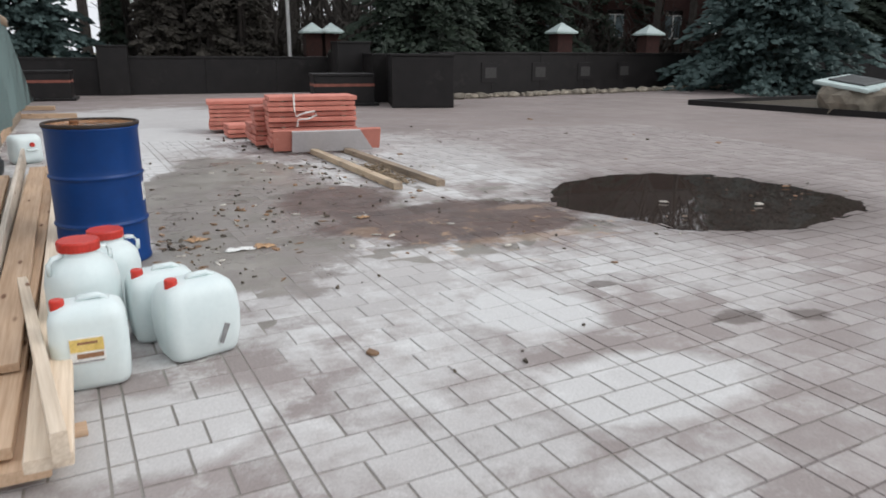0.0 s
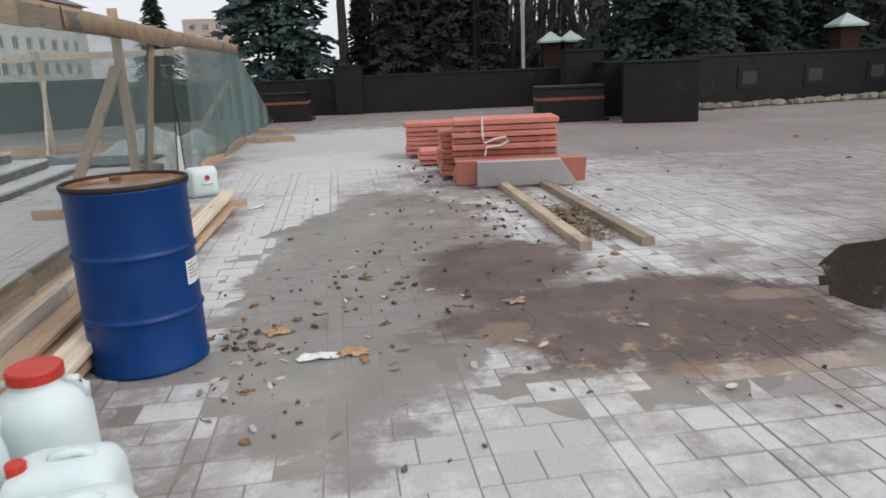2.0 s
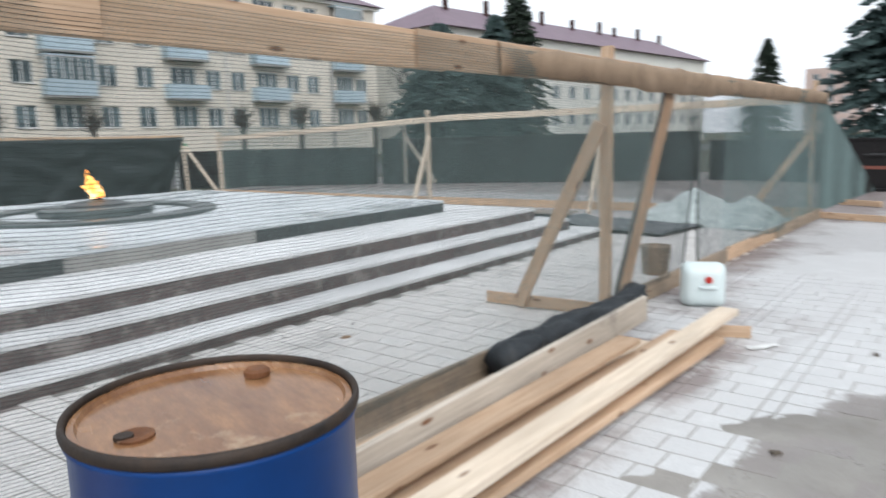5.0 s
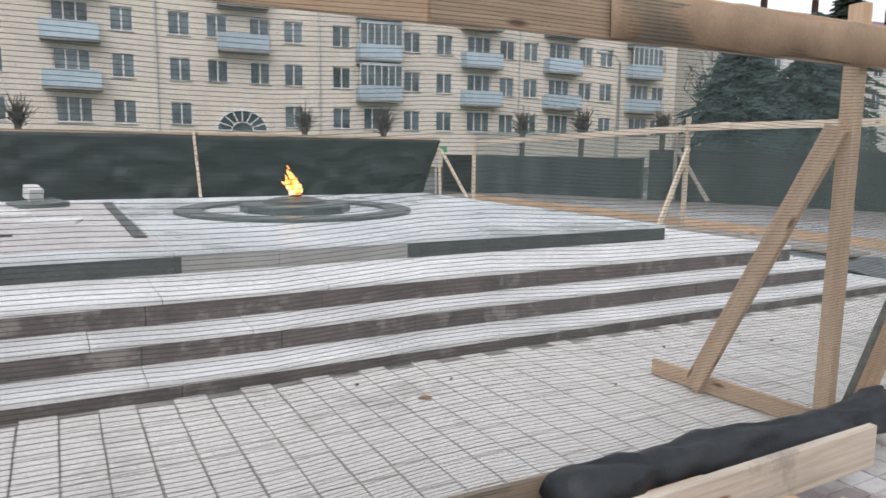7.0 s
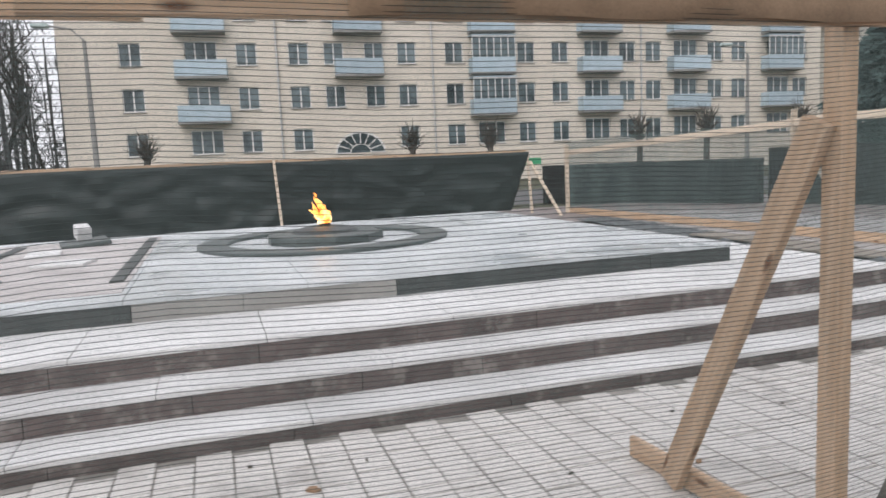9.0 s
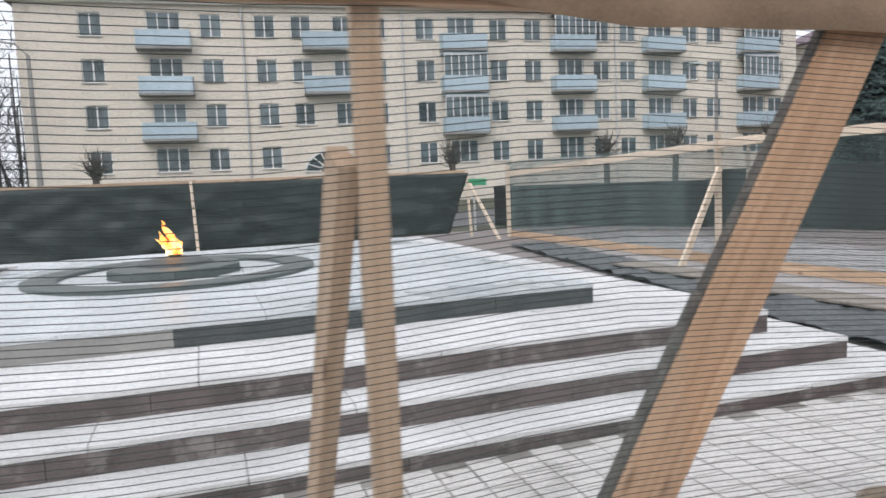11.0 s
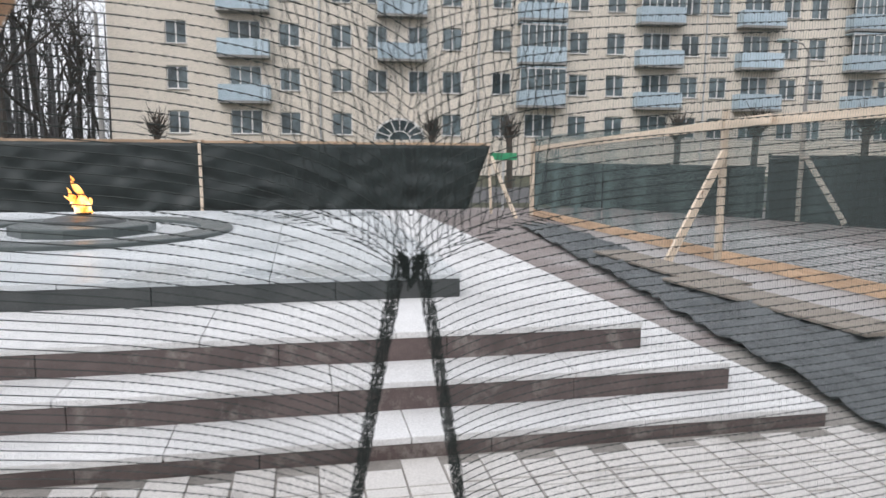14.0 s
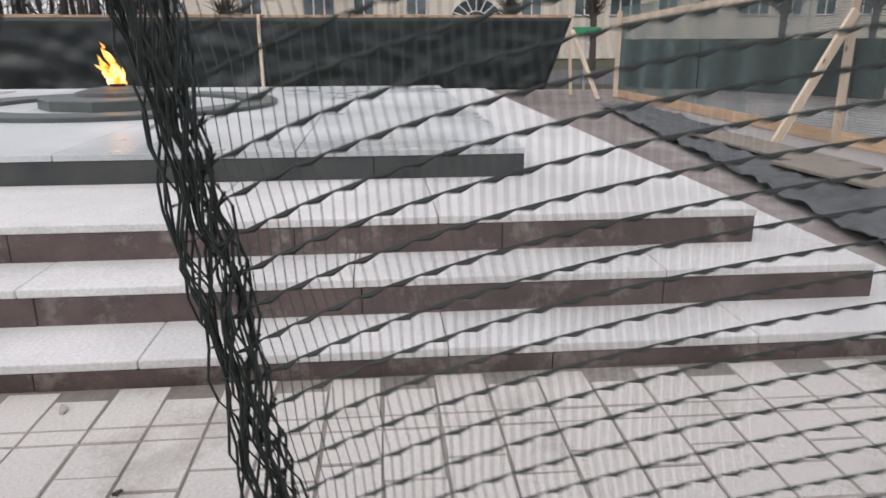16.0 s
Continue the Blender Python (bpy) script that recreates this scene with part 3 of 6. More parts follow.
for lean, h, r, dx, dy in ((-0.07, 0.36, 0.062, 0.0, 0.0), (-0.02, 0.25, 0.055, 0.03, 0.04), (-0.10, 0.29, 0.045, 0.01, -0.035), (0.01, 0.17, 0.05, -0.03, 0.05), (-0.05, 0.31, 0.04, -0.03, 0.01), (-0.04, 0.14, 0.05, 0.02, -0.06), (-0.12, 0.20, 0.03, 0.0, -0.02)):
    pts, rad, ph = [], [], frng.uniform(0, 6.28)
    for i in range(12):
        f = i / 11
        pts.append((dx + 0.014 * math.sin(9 * f + ph), dy + lean * f * f * 1.5 + 0.022 * math.sin(8 * f + ph), h * f))
        rad.append(max(0.002, r * (0.5 + 1.5 * f) * (1 - f) ** 0.8 * (1 + 0.28 * math.sin(13 * f + ph))))
    tube(bm, pts, rad, 8)
for y, z, r in ((-0.09, 0.36, 0.016), (-0.11, 0.39, 0.010)):
    tube(bm, [(0, y, z), (0, y - 0.006, z + r), (0, y - 0.016, z + 2.6 * r)], [r * 0.5, r, 0.002], 6)
fl = part("flame", bm, FLAME, hearth, "orange gas flame blown sideways", smooth=True, m=Matrix.Translation((0, 0, 0.195)) @ Matrix.Diagonal((0.85, 0.85, 0.9, 1)))


# ---- site fence ----
def fence_x(y):
    return -1.22 - 0.0987 * (y - 10.8)


FRONT0, FRONT1 = 4.6, 18.3
C_FRONT = (fence_x(FRONT1), FRONT1)
C_MID = (-9.30, 16.85)
C_BACK = (-16.55, 15.75)


def front(y, z, inward=0.0):
    return (fence_x(y) - inward, y, z)


front_fence = thing("site_fence", "temporary pine fence with green shade net and trestle posts", "fence", group="site fence sides")
y = FRONT0
joints = (4.6, 6.9, 8.72, 11.3, 13.2, 15.6, 18.35)
for k, (a, b) in enumerate(zip(joints, joints[1:])):
    off = 0.012 if k % 2 else -0.016
    board("top_rail", front(a - 0.12, 1.868 + 0.004 * (k % 2), off), front(b + 0.12, 1.868 - 0.003 * (k % 2), off), 0.028, 0.19, WOOD, front_fence, "fresh pine top rail")
for k, (a, b, mt) in enumerate(((4.6, 8.0, WOOD_OLD), (8.0, 11.2, WOOD_OLD), (11.2, 13.6, WOOD_OLD), (13.6, 15.6, WOOD), (15.6, 18.3, WOOD_OLD))):
    board("bottom_rail", front(a, 0.085, -0.03 + 0.01 * (k % 2)), front(b - 0.01, 0.08, -0.03 + 0.01 * (k % 2)), 0.03, 0.16, mt, front_fence, "grey-brown board on edge along the ground")


def trestle(fx, fy, px, py, top, brace_z, parent, width=0.085, base=True, mat=WOOD, deep=0.05, post_width=None):
    """A post with a raking brace and a foot board across the fence."""
    board("post", (px, py, 0.02), (px, py, top), post_width or width, deep, mat, parent, up=(1, 0, 0.01))
    d = Vector((px - fx, py - fy, 0)).normalized()
    side = Vector((-d.y, d.x, 0)) * 0.049
    board("brace", (fx - side.x, fy - side.y, 0.03), (px - d.x * 0.03 - side.x, py - d.y * 0.03 - side.y, brace_z), width + 0.02, 0.045, mat, parent, up=(side.x, side.y, 0.0))
    if base:
        t = Vector((fx, fy, 0)) - d * 0.33
        board("foot_board", (t.x, t.y, 0.055), (px + d.x * 0.05, py + d.y * 0.05, 0.055), 0.03, 0.10, WOOD, parent)


trestle(-1.97, 10.672, -1.250, 10.810, 2.06, 1.50, front_fence, 0.085, deep=0.085, post_width=0.056)
trestle(-2.85, 17.55, -2.06, 18.15, 2.14, 1.35, front_fence)
BRACE_FOOT, BRACE_TOP = Vector((-1.249, 11.000, 0.02)), Vector((-1.347, 12.006, 1.795))
board("diagonal_brace", BRACE_FOOT, BRACE_TOP, 0.152, 0.034, WOOD_KNOT, front_fence, "knotty pine diagonal brace with a greyed edge", up=(1, 0, 0))
edge_way = Vector((0.0, -(BRACE_TOP.z - BRACE_FOOT.z), BRACE_TOP.y - BRACE_FOOT.y)).normalized()
for f0, f1, wide in ((0.02, 0.36, 0.022), (0.36, 0.62, 0.017), (0.62, 0.97, 0.010)):
    shift = edge_way * (0.0765 + wide / 2)
    board("bark_edge", BRACE_FOOT.lerp(BRACE_TOP, f0) + shift, BRACE_FOOT.lerp(BRACE_TOP, f1) + shift, wide, 0.033, BARK_GREY, front_fence, "grey bark left along one edge", up=(1, 0, 0))
trestle(-1.45, 5.6, -0.77, 5.75, 2.0, 1.5, front_fence)

SLIT_Y, SLIT_Z = 12.500, 1.40


def net_point(y, z, side=0.0):
    """Where a yarn of the net hangs: drawn in to the knot above the slit and parted below it."""
    d = y - SLIT_Y
    near = math.exp(-abs(d) / 0.16)
    yy, zz = y, z
    if z > SLIT_Z:
        f = min(1.0, (z - SLIT_Z) / 0.5)
        pull = math.exp(-abs(d) / 0.22) * (1 - f) ** 1.3
        zz = z - 0.10 * near * (1 - f) - 0.12 * math.exp(-abs(d) / 0.42) * (1 - 0.6 * f)
        yy = SLIT_Y + d * (1 - 0.55 * pull)
    else:
        open_ = 0.061 * ((SLIT_Z - z) / 0.37) ** 0.85
        s = side if side else (1 if d >= 0 else -1)
        yy = SLIT_Y + s * (abs(d) * (1 - 0.2 * near) + open_ * math.exp(-abs(d) / 0.45)) - (0.012 if s < 0 else 0.0) * open_ / 0.1
        zz = z - (0.04 * near + 0.12 * math.exp(-abs(d) / 0.42)) * (z / SLIT_Z) ** 0.6
    sag = 0.016 * math.sin(y * 2.3) + 0.010 * math.sin(y * 5.1 + 1) + 0.006 * math.sin(z * 9 + y)
    x = fence_x(yy) + 0.035 + 0.012 * math.sin(yy * 1.7 + z * 2.2) + 0.005 * math.sin(yy * 6.1 - z * 3) + 0.040 * math.exp(-((d / 0.30) ** 2)) * max(0.0, 1 - abs(z - 1.05) * 1.4)
    return (x, yy, zz + sag * min(1, (1.95 - z) * 3))


def ribbon_mass(name, lines, thick, material, parent, label, knots=False):
    """Many thin square yarns in one mesh; each line is a list of points, knotted where they lie close."""
    verts, faces = [], []
    for line in lines:
        n0 = len(verts)
        for i, p in enumerate(line):
            a, b = line[max(0, i - 1)], line[min(len(line) - 1, i + 1)]
            d = (b[0] - a[0], b[1] - a[1], b[2] - a[2])
            upright = abs(d[2]) > math.hypot(d[0], d[1])
            x, y, z = p
            r = thick
            if knots and abs(d[0]) + abs(d[1]) < 0.03:
                r = thick * (1.5 if i % 2 else 0.4)
                z += 0.0005 * (-1) ** i
            if upright:
                verts += [(x + r, y, z), (x, y + r, z), (x - r, y, z), (x, y - r, z)]
            else:
                h = math.hypot(d[0], d[1]) or 1
                nx, ny = -d[1] / h * r, d[0] / h * r
                verts += [(x + nx, y + ny, z), (x, y, z + r), (x - nx, y - ny, z), (x, y, z - r)]
        for i in range(len(line) - 1):
            for k in range(4):
                a, b = n0 + 4 * i + k, n0 + 4 * i + (k + 1) % 4
                faces.append((a, b, b + 4, a + 4))
    ob = pydata(name, verts, faces, material, parent)
    return tagged(ob, label, "", "", "stuff")


def spread(a, b, coarse, fine_from, fine_to, fine):
    out, y = [], a
    while y < b:
        out.append(y)
        y += fine if fine_from <= y <= fine_to else coarse
    out.append(b)
    return out


rows_ = []
z = 0.13
while z < 1.93:
    if z > SLIT_Z:
        rows_.append([net_point(y, z) for y in spread(FRONT0, FRONT1, 0.25, 11.9, 13.3, 0.0066)])
    else:
        rows_.append([net_point(y, z, -1) for y in spread(FRONT0, SLIT_Y - 0.012, 0.25, 11.9, 13.3, 0.0066)])
        rows_.append([net_point(y, z, 1) for y in spread(SLIT_Y + 0.012, FRONT1, 0.25, 11.9, 13.3, 0.0066)])
    z += 0.0138
ribbon_mass("net_mesh", rows_, 0.00088, NET_DARK, front_fence, "dark green horizontal yarns of shade net", True)
cols_, near_cols = [], []
y = FRONT0
while y < FRONT1:
    near = 11.5 < y < 13.4
    if near:
        if abs(y - SLIT_Y) > 0.012:
            n = int(1.8 / 0.0138 / 2)
            zig = 0.0019 if 12.0 < y < 13.2 else 0.0
            if zig:
                near_cols.append([(lambda p, i: (p[0], p[1] + zig * (-1) ** i * (0.4 + 1.2 * abs(noise.noise(Vector((p[1] * 40, p[2] * 9, 3))))), p[2]))(net_point(y, 0.13 + 0.0276 * i), i) for i in range(n + 1)])
            else:
                near_cols.append([net_point(y, 0.13 + 0.09 * i) for i in range(21)])
        y += 0.0044
    else:
        cols_.append([net_point(y, 0.13), net_point(y, 0.9), net_point(y, 1.93)])
        y += 0.0029
ribbon_mass("fine_mesh", cols_, 0.00022, NET_TEAL, front_fence, "fine teal cross yarns of shade net")
ribbon_mass("fine_mesh", near_cols, 0.00022, NET_MID, front_fence, "fine dark cross yarns of shade net")
yrng = random.Random(9)
for s in (-1, 1):
    # the hem: a hand's breadth of bunched, twisted yarns
    lines = []
    for k in range(26):
        ph, off = yrng.uniform(0, 6.28), 0.001 + 0.00085 * k
        line = []
        for i in range(123):
            q = 0.1 + 0.0108 * i
            x, y, z = net_point(SLIT_Y + s * (off + 0.0026 * math.sin(q * 150 + ph)), q, s)
            line.append((x + 0.007 * math.sin(q * 60 + ph * 2), y, z))
        lines.append(line)
    for q in range(94):
        zz = 0.11 + q * 0.0138
        a, b = net_point(SLIT_Y + s * 0.002, zz, s), net_point(SLIT_Y + s * 0.024, zz + 0.009, s)
        lines.append([a, ((a[0] + b[0]) / 2 + 0.003, (a[1] + b[1]) / 2, (a[2] + b[2]) / 2 - 0.006), b])
    ribbon_mass("net_hem", lines, 0.00058, NET_DARK, front_fence, "bunched dark hem of the slit net")
lines = []
for k in range(44):
    a = SLIT_Y + (k - 21.5) * 0.011 + yrng.gauss(0, 0.003)
    ph, top = yrng.uniform(0, 6.28), yrng.randint(14, 26)
    lines.append([(lambda p, i: (p[0] + 0.018 * math.sin(i * 0.9 + ph), p[1] + 0.004 * math.sin(i * 1.7 + ph), p[2]))(net_point(a, SLIT_Z - 0.02 + 0.023 * i, 1 if k > 21 else -1), i) for i in range(top)])
ribbon_mass("net_gather", lines, 0.00065, NET_DARK, front_fence, "net gathered into a dark fan above the slit")


def side_net(name_parent, a, b, z_lo, z_hi, z_lo2, z_hi2, pitch=0.011, row=0.03):
    lines = []
    n = int((Vector(b) - Vector(a)).length / pitch)
    for i in range(n + 1):
        f = i / n
        x, y = a[0] + (b[0] - a[0]) * f, a[1] + (b[1] - a[1]) * f
        w = 0.03 * math.sin(f * 20)
        lines.append([(x, y + w, z_lo + (z_lo2 - z_lo) * f), (x, y + w * 0.3, z_hi + (z_hi2 - z_hi) * f)])
    ribbon_mass("fine_mesh", lines, pitch * 0.12, NET_TEAL, name_parent, "fine teal cross yarns of shade net")
    lines = []
    n = int((z_hi - z_lo) / row)
    for i in range(n + 1):
        q = i / n
        za, zb = z_lo + (z_hi - z_lo) * q, z_lo2 + (z_hi2 - z_lo2) * q
        lines.append([(a[0] + (b[0] - a[0]) * f / 12, a[1] + (b[1] - a[1]) * f / 12, za + (zb - za) * f / 12 + 0.01 * math.sin(f * 2.1)) for f in range(13)])
    ribbon_mass("net_mesh", lines, row * 0.07, NET_DARK, name_parent, "dark green horizontal yarns of shade net")


# net drawn out past the corner and pegged to the ground
verts, faces = [], []
strip_y = [9.3 + 0.05 * i for i in range(181)]
for y in strip_y:
    hang = 0.018 * abs(math.sin(y * 4.4)) + 0.012 * noise.noise(Vector((y * 3, 0, 0)))
    low = 1.775 - 0.038 * max(0.0, min(1.0, (y - 11.05) / 0.3)) * max(0.0, min(1.0, (13.3 - y) / 0.4))
    verts += [front(y, low + hang * 0.5, -0.048 - 0.006 * math.sin(y * 9)), front(y, 1.90, -0.050), front(y, 1.955 - hang, -0.046), front(y, 1.972 - hang, -0.01), front(y, 1.968 - hang * 0.7, 0.05)]
for i in range(len(strip_y) - 1):
    for k in range(4):
        a = 5 * i + k
        faces.append((a, a + 5, a + 6, a + 1))
wrap = pydata("net_wrap", verts, faces, WRAP, front_fence, smooth=True)
tagged(wrap, "brownish net folded over the top rail")
wrap.modifiers.new("thick", "SOLIDIFY").thickness = 0.003

end_fence = thing("site_fence", "temporary pine fence end with sagging rails and see-through green net", "fence", group="site fence sides")
for (xa, ya, za), (xb, yb, zb) in (((C_FRONT[0], C_FRONT[1], 1.93), (-5.6, 17.55, 1.90)), ((-5.5, 17.56, 1.90), (C_MID[0] + 0.6, C_MID[1] + 0.1, 1.88)), ((C_MID[0] + 0.9, C_MID[1] + 0.06, 1.89), (-13.0, 16.30, 1.72)), ((-12.9, 16.3, 1.72), (C_BACK[0], C_BACK[1], 1.58))):
    board("top_rail", (xa, ya, za - 0.06), (xb, yb, zb - 0.06), 0.03, 0.12, WOOD_PALE, end_fence)
for (xa, ya), (xb, yb) in (((C_FRONT[0], C_FRONT[1]), (-5.6, 17.55)), ((-5.6, 17.55), C_MID), (C_MID, (-13.0, 16.3)), ((-13.0, 16.3), C_BACK)):
    board("bottom_rail", (xa, ya, 0.08), (xb, yb, 0.08), 0.03, 0.15, WOOD, end_fence)
    side_net(end_fence, (xa, ya + 0.03), (xb, yb + 0.03), 0.1, 1.85, 0.1, 1.8)
side_net(end_fence, C_FRONT, (-2.45, 23.6), 0.1, 1.85, 0.03, 0.12)
trestle(-9.0, 15.95, C_MID[0], C_MID[1] - 0.05, 2.0, 1.45, end_fence, 0.09, False, WOOD_PALE)
trestle(-5.3, 16.75, -5.5, 17.5, 1.95, 1.4, end_fence, 0.09, False, WOOD_PALE)
stand = thing("timber_trestle", "grey timber trestle standing before the dark wall", "trestle")
trestle(-14.1, 21.75, -14.85, 21.2, 2.0, 1.45, stand, 0.09, False, WOOD_GREY)
board("post", (-16.35, 15.72, 0), (-16.35, 15.72, 1.72), 0.1, 0.05, WOOD_PALE, end_fence, up=(1, 0, 0.01))

back_fence = thing("site_fence", "temporary fence side closed with dark green sheet, pine rail on top", "fence", group="site fence sides")


def back_point(f):
    """Along the back fence: f = 0 at the far corner."""
    return (-16.45 + 1.55 * f / 9.5, 14.75 - f)


for a, b in ((0, 3.1), (3.0, 6.2), (6.1, 9.9), (9.8, 14.0), (13.9, 18.0), (17.9, 22.0)):
    (xa, ya), (xb, yb) = back_point(a), back_point(b)
    board("top_rail", (xa, ya, 1.6), (xb, yb, 1.585), 0.03, 0.11, WOOD, back_fence)
for f, lean in ((6.2, 0.35), (12.4, -0.2), (18.2, 0.1), (0.05, 0.0)):
    x, y = back_point(f)
    board("post", (x + lean, y + 0.1, 0.05), (x + 0.03, y, 1.64), 0.06, 0.05, WOOD_PALE, back_fence, up=(1, 0, 0.01))
x, y = back_point(0)
board("brace", (x + 1.0, y + 0.45, 0.03), (x + 0.05, y + 0.02, 1.35), 0.09, 0.04, WOOD_PALE, back_fence)
verts, faces = [], []
nf, nz = 220, 18
for i in range(nf + 1):
    f = 22.0 * i / nf
    x, y = back_point(f)
    for j in range(nz + 1):
        q = j / nz
        u = ((f + 0.1) % 3.1) / 3.1 - 0.5
        w = 0.05 * noise.noise(Vector((f * 0.9, q * 3 + f * 0.45, 1.0))) + 0.03 * math.sin(21 * (q + 1.3 * u * u) + 4 * noise.noise(Vector((f * 0.4, 1, 1)))) * min(1.0, 1.4 * q) + 0.03 * math.sin(f * 1.6 + q * 11) * math.sin(f * 0.7) + 0.02 * math.sin(f * 4.1 - q * 14) + 0.09 * abs(noise.noise(Vector((f * 1.6 + q * 2.6, q * 5 - f * 1.1, 6.0)))) + 0.02 * math.sin(f * 8.0 + q * 7 + 5 * noise.noise(Vector((f * 0.8, q * 2, 2))))
        short = 0.5 * max(0, 1 - f / 0.6) * (1 - q)
        verts.append((x + 0.06 + w * (1 - q * 0.8), y - short, 0.16 + 1.43 * q + 0.05 * noise.noise(Vector((f * 0.5, 4, 0))) * (1 - q)))
for i in range(nf):
    for j in range(nz):
        a = i * (nz + 1) + j
        faces.append((a, a + 1, a + nz + 2, a + nz + 1))
cloth = pydata("dark_sheet", verts, faces, SHEET_DARK, back_fence, smooth=True)
tagged(cloth, "dark green cloth hung in loose folds")
sol = cloth.modifiers.new("thick", "SOLIDIFY")
sol.thickness = 0.004


# ---- loose things by the fence ----
def drum(m):
    d = thing("steel_drum", "blue enamelled steel drum, rusty lid and worn rim, on the paving", "drum", m)
    prof = [(0.275, 0.0), (0.286, 0.004), (0.286, 0.02), (0.280, 0.03)]
    for z in (0.265, 0.56):
        prof += [(0.280, z - 0.05), (0.2795, z - 0.018), (0.2815, z - 0.012), (0.289, z - 0.006), (0.291, z), (0.289, z + 0.006), (0.2815, z + 0.012), (0.2795, z + 0.018), (0.280, z + 0.05)]
    prof += [(0.280, 0.838), (0.287, 0.848), (0.2885, 0.858), (0.27, 0.856), (0.27, 0.83)]
    part("body", lathe(bmesh.new(), prof, 56), DRUM_BLUE, d, smooth=True)
    part("rim", lathe(bmesh.new(), [(0.286, 0.858), (0.291, 0.861), (0.2925, 0.870), (0.2905, 0.880), (0.283, 0.883), (0.279, 0.876), (0.279, 0.856)], 56, None, True), RIM_STEEL, d, "dark rusty rolled rim", smooth=True)
    part("lid", lathe(bmesh.new(), [(0.277, 0.852), (0.277, 0.868), (0.264, 0.869), (0.259, 0.859), (0.12, 0.8585), (0.001, 0.8585)], 56), LID_WET, d, "wet rust-brown steel lid with a pale painted sheen")
    part("bung", lathe(bmesh.new(), [(0.036, 0.858), (0.036, 0.864), (0.026, 0.866), (0.006, 0.862)], 16, Matrix.Translation((0.05, -0.17, 0))), RUST, d)
    part("bung", lathe(bmesh.new(), [(0.030, 0.861), (0.030, 0.872), (0.022, 0.878), (0.006, 0.878)], 16, Matrix.Translation((-0.14, 0.14, 0))), RUST, d)
    part("bung", lathe(bmesh.new(), [(0.018, 0.861), (0.018, 0.868), (0.005, 0.868)], 12, Matrix.Translation((0.05, -0.19, 0))), RIM_STEEL, d)
    # paper label wrapped on the side
    a0, a1, r = radians(-8), radians(23), 0.2815
    verts, faces = [], []
    for i in range(9):
        a = a0 + (a1 - a0) * i / 8
        for z in (0.385, 0.50):
            verts.append((r * math.cos(a), r * math.sin(a), z))
    for i in range(8):
        faces.append((2 * i, 2 * i + 2, 2 * i + 3, 2 * i + 1))
    lab = pydata("paper_label", verts, faces, PAPER, d)
    tagged(lab, "white printed paper label")
    for k, (z, f0, f1) in enumerate(((0.482, 0.1, 0.35), (0.466, 0.1, 0.62), (0.450, 0.1, 0.5), (0.434, 0.1, 0.7), (0.418, 0.1, 0.6))):
        verts, faces = [], []
        for i in range(5):
            a = a0 + (a1 - a0) * (f0 + (f1 - f0) * i / 4)
            for dz in (-0.003, 0.003):
                verts.append(((r + 0.001) * math.cos(a), (r + 0.001) * math.sin(a), z + dz))
        for i in range(4):
            faces.append((2 * i, 2 * i + 2, 2 * i + 3, 2 * i + 1))
        pydata("print_bar", verts, faces, PRINT_GREY, lab)
    return d


drum(at(0.345, 6.735, 0, -10) @ Matrix.Diagonal((0.99, 0.99, 1.04, 1)))


def rounded_can(w, d, h, r, bulge=0.0, shoulder=0.05):
    """A blow-moulded can body: rounded box rings with a domed shoulder."""
    bm = bmesh.new()
    levels = [(0.0, -0.03), (0.012, -0.008), (0.035, 0.0), (h * 0.3, bulge), (h * 0.55, bulge * 1.3), (h * 0.8, bulge * 0.6), (h - shoulder, 0.0), (h - shoulder * 0.45, -0.012), (h - shoulder * 0.12, -0.035), (h, -0.065)]
    rings = []
    for z, o in levels:
        ring, hw, hd = [], w / 2 + o, d / 2 + o
        rr = min(r, hw * 0.95, hd * 0.95)
        for cx, cy, a0 in ((hw - rr, hd - rr, 0), (-hw + rr, hd - rr, 90), (-hw + rr, -hd + rr, 180), (hw - rr, -hd + rr, 270)):
            for k in range(6):
                a = radians(a0 + 18 * k)
                ring.append(bm.verts.new((cx + rr * math.cos(a), cy + rr * math.sin(a), z)))
        rings.append(ring)
    n = len(rings[0])
    for r0, r1 in zip(rings, rings[1:]):
        for k in range(n):
            bm.faces.new((r0[k], r0[(k + 1) % n], r1[(k + 1) % n], r1[k]))
    bm.faces.new(rings[0][::-1])
    bm.faces.new(rings[-1])
    return bm


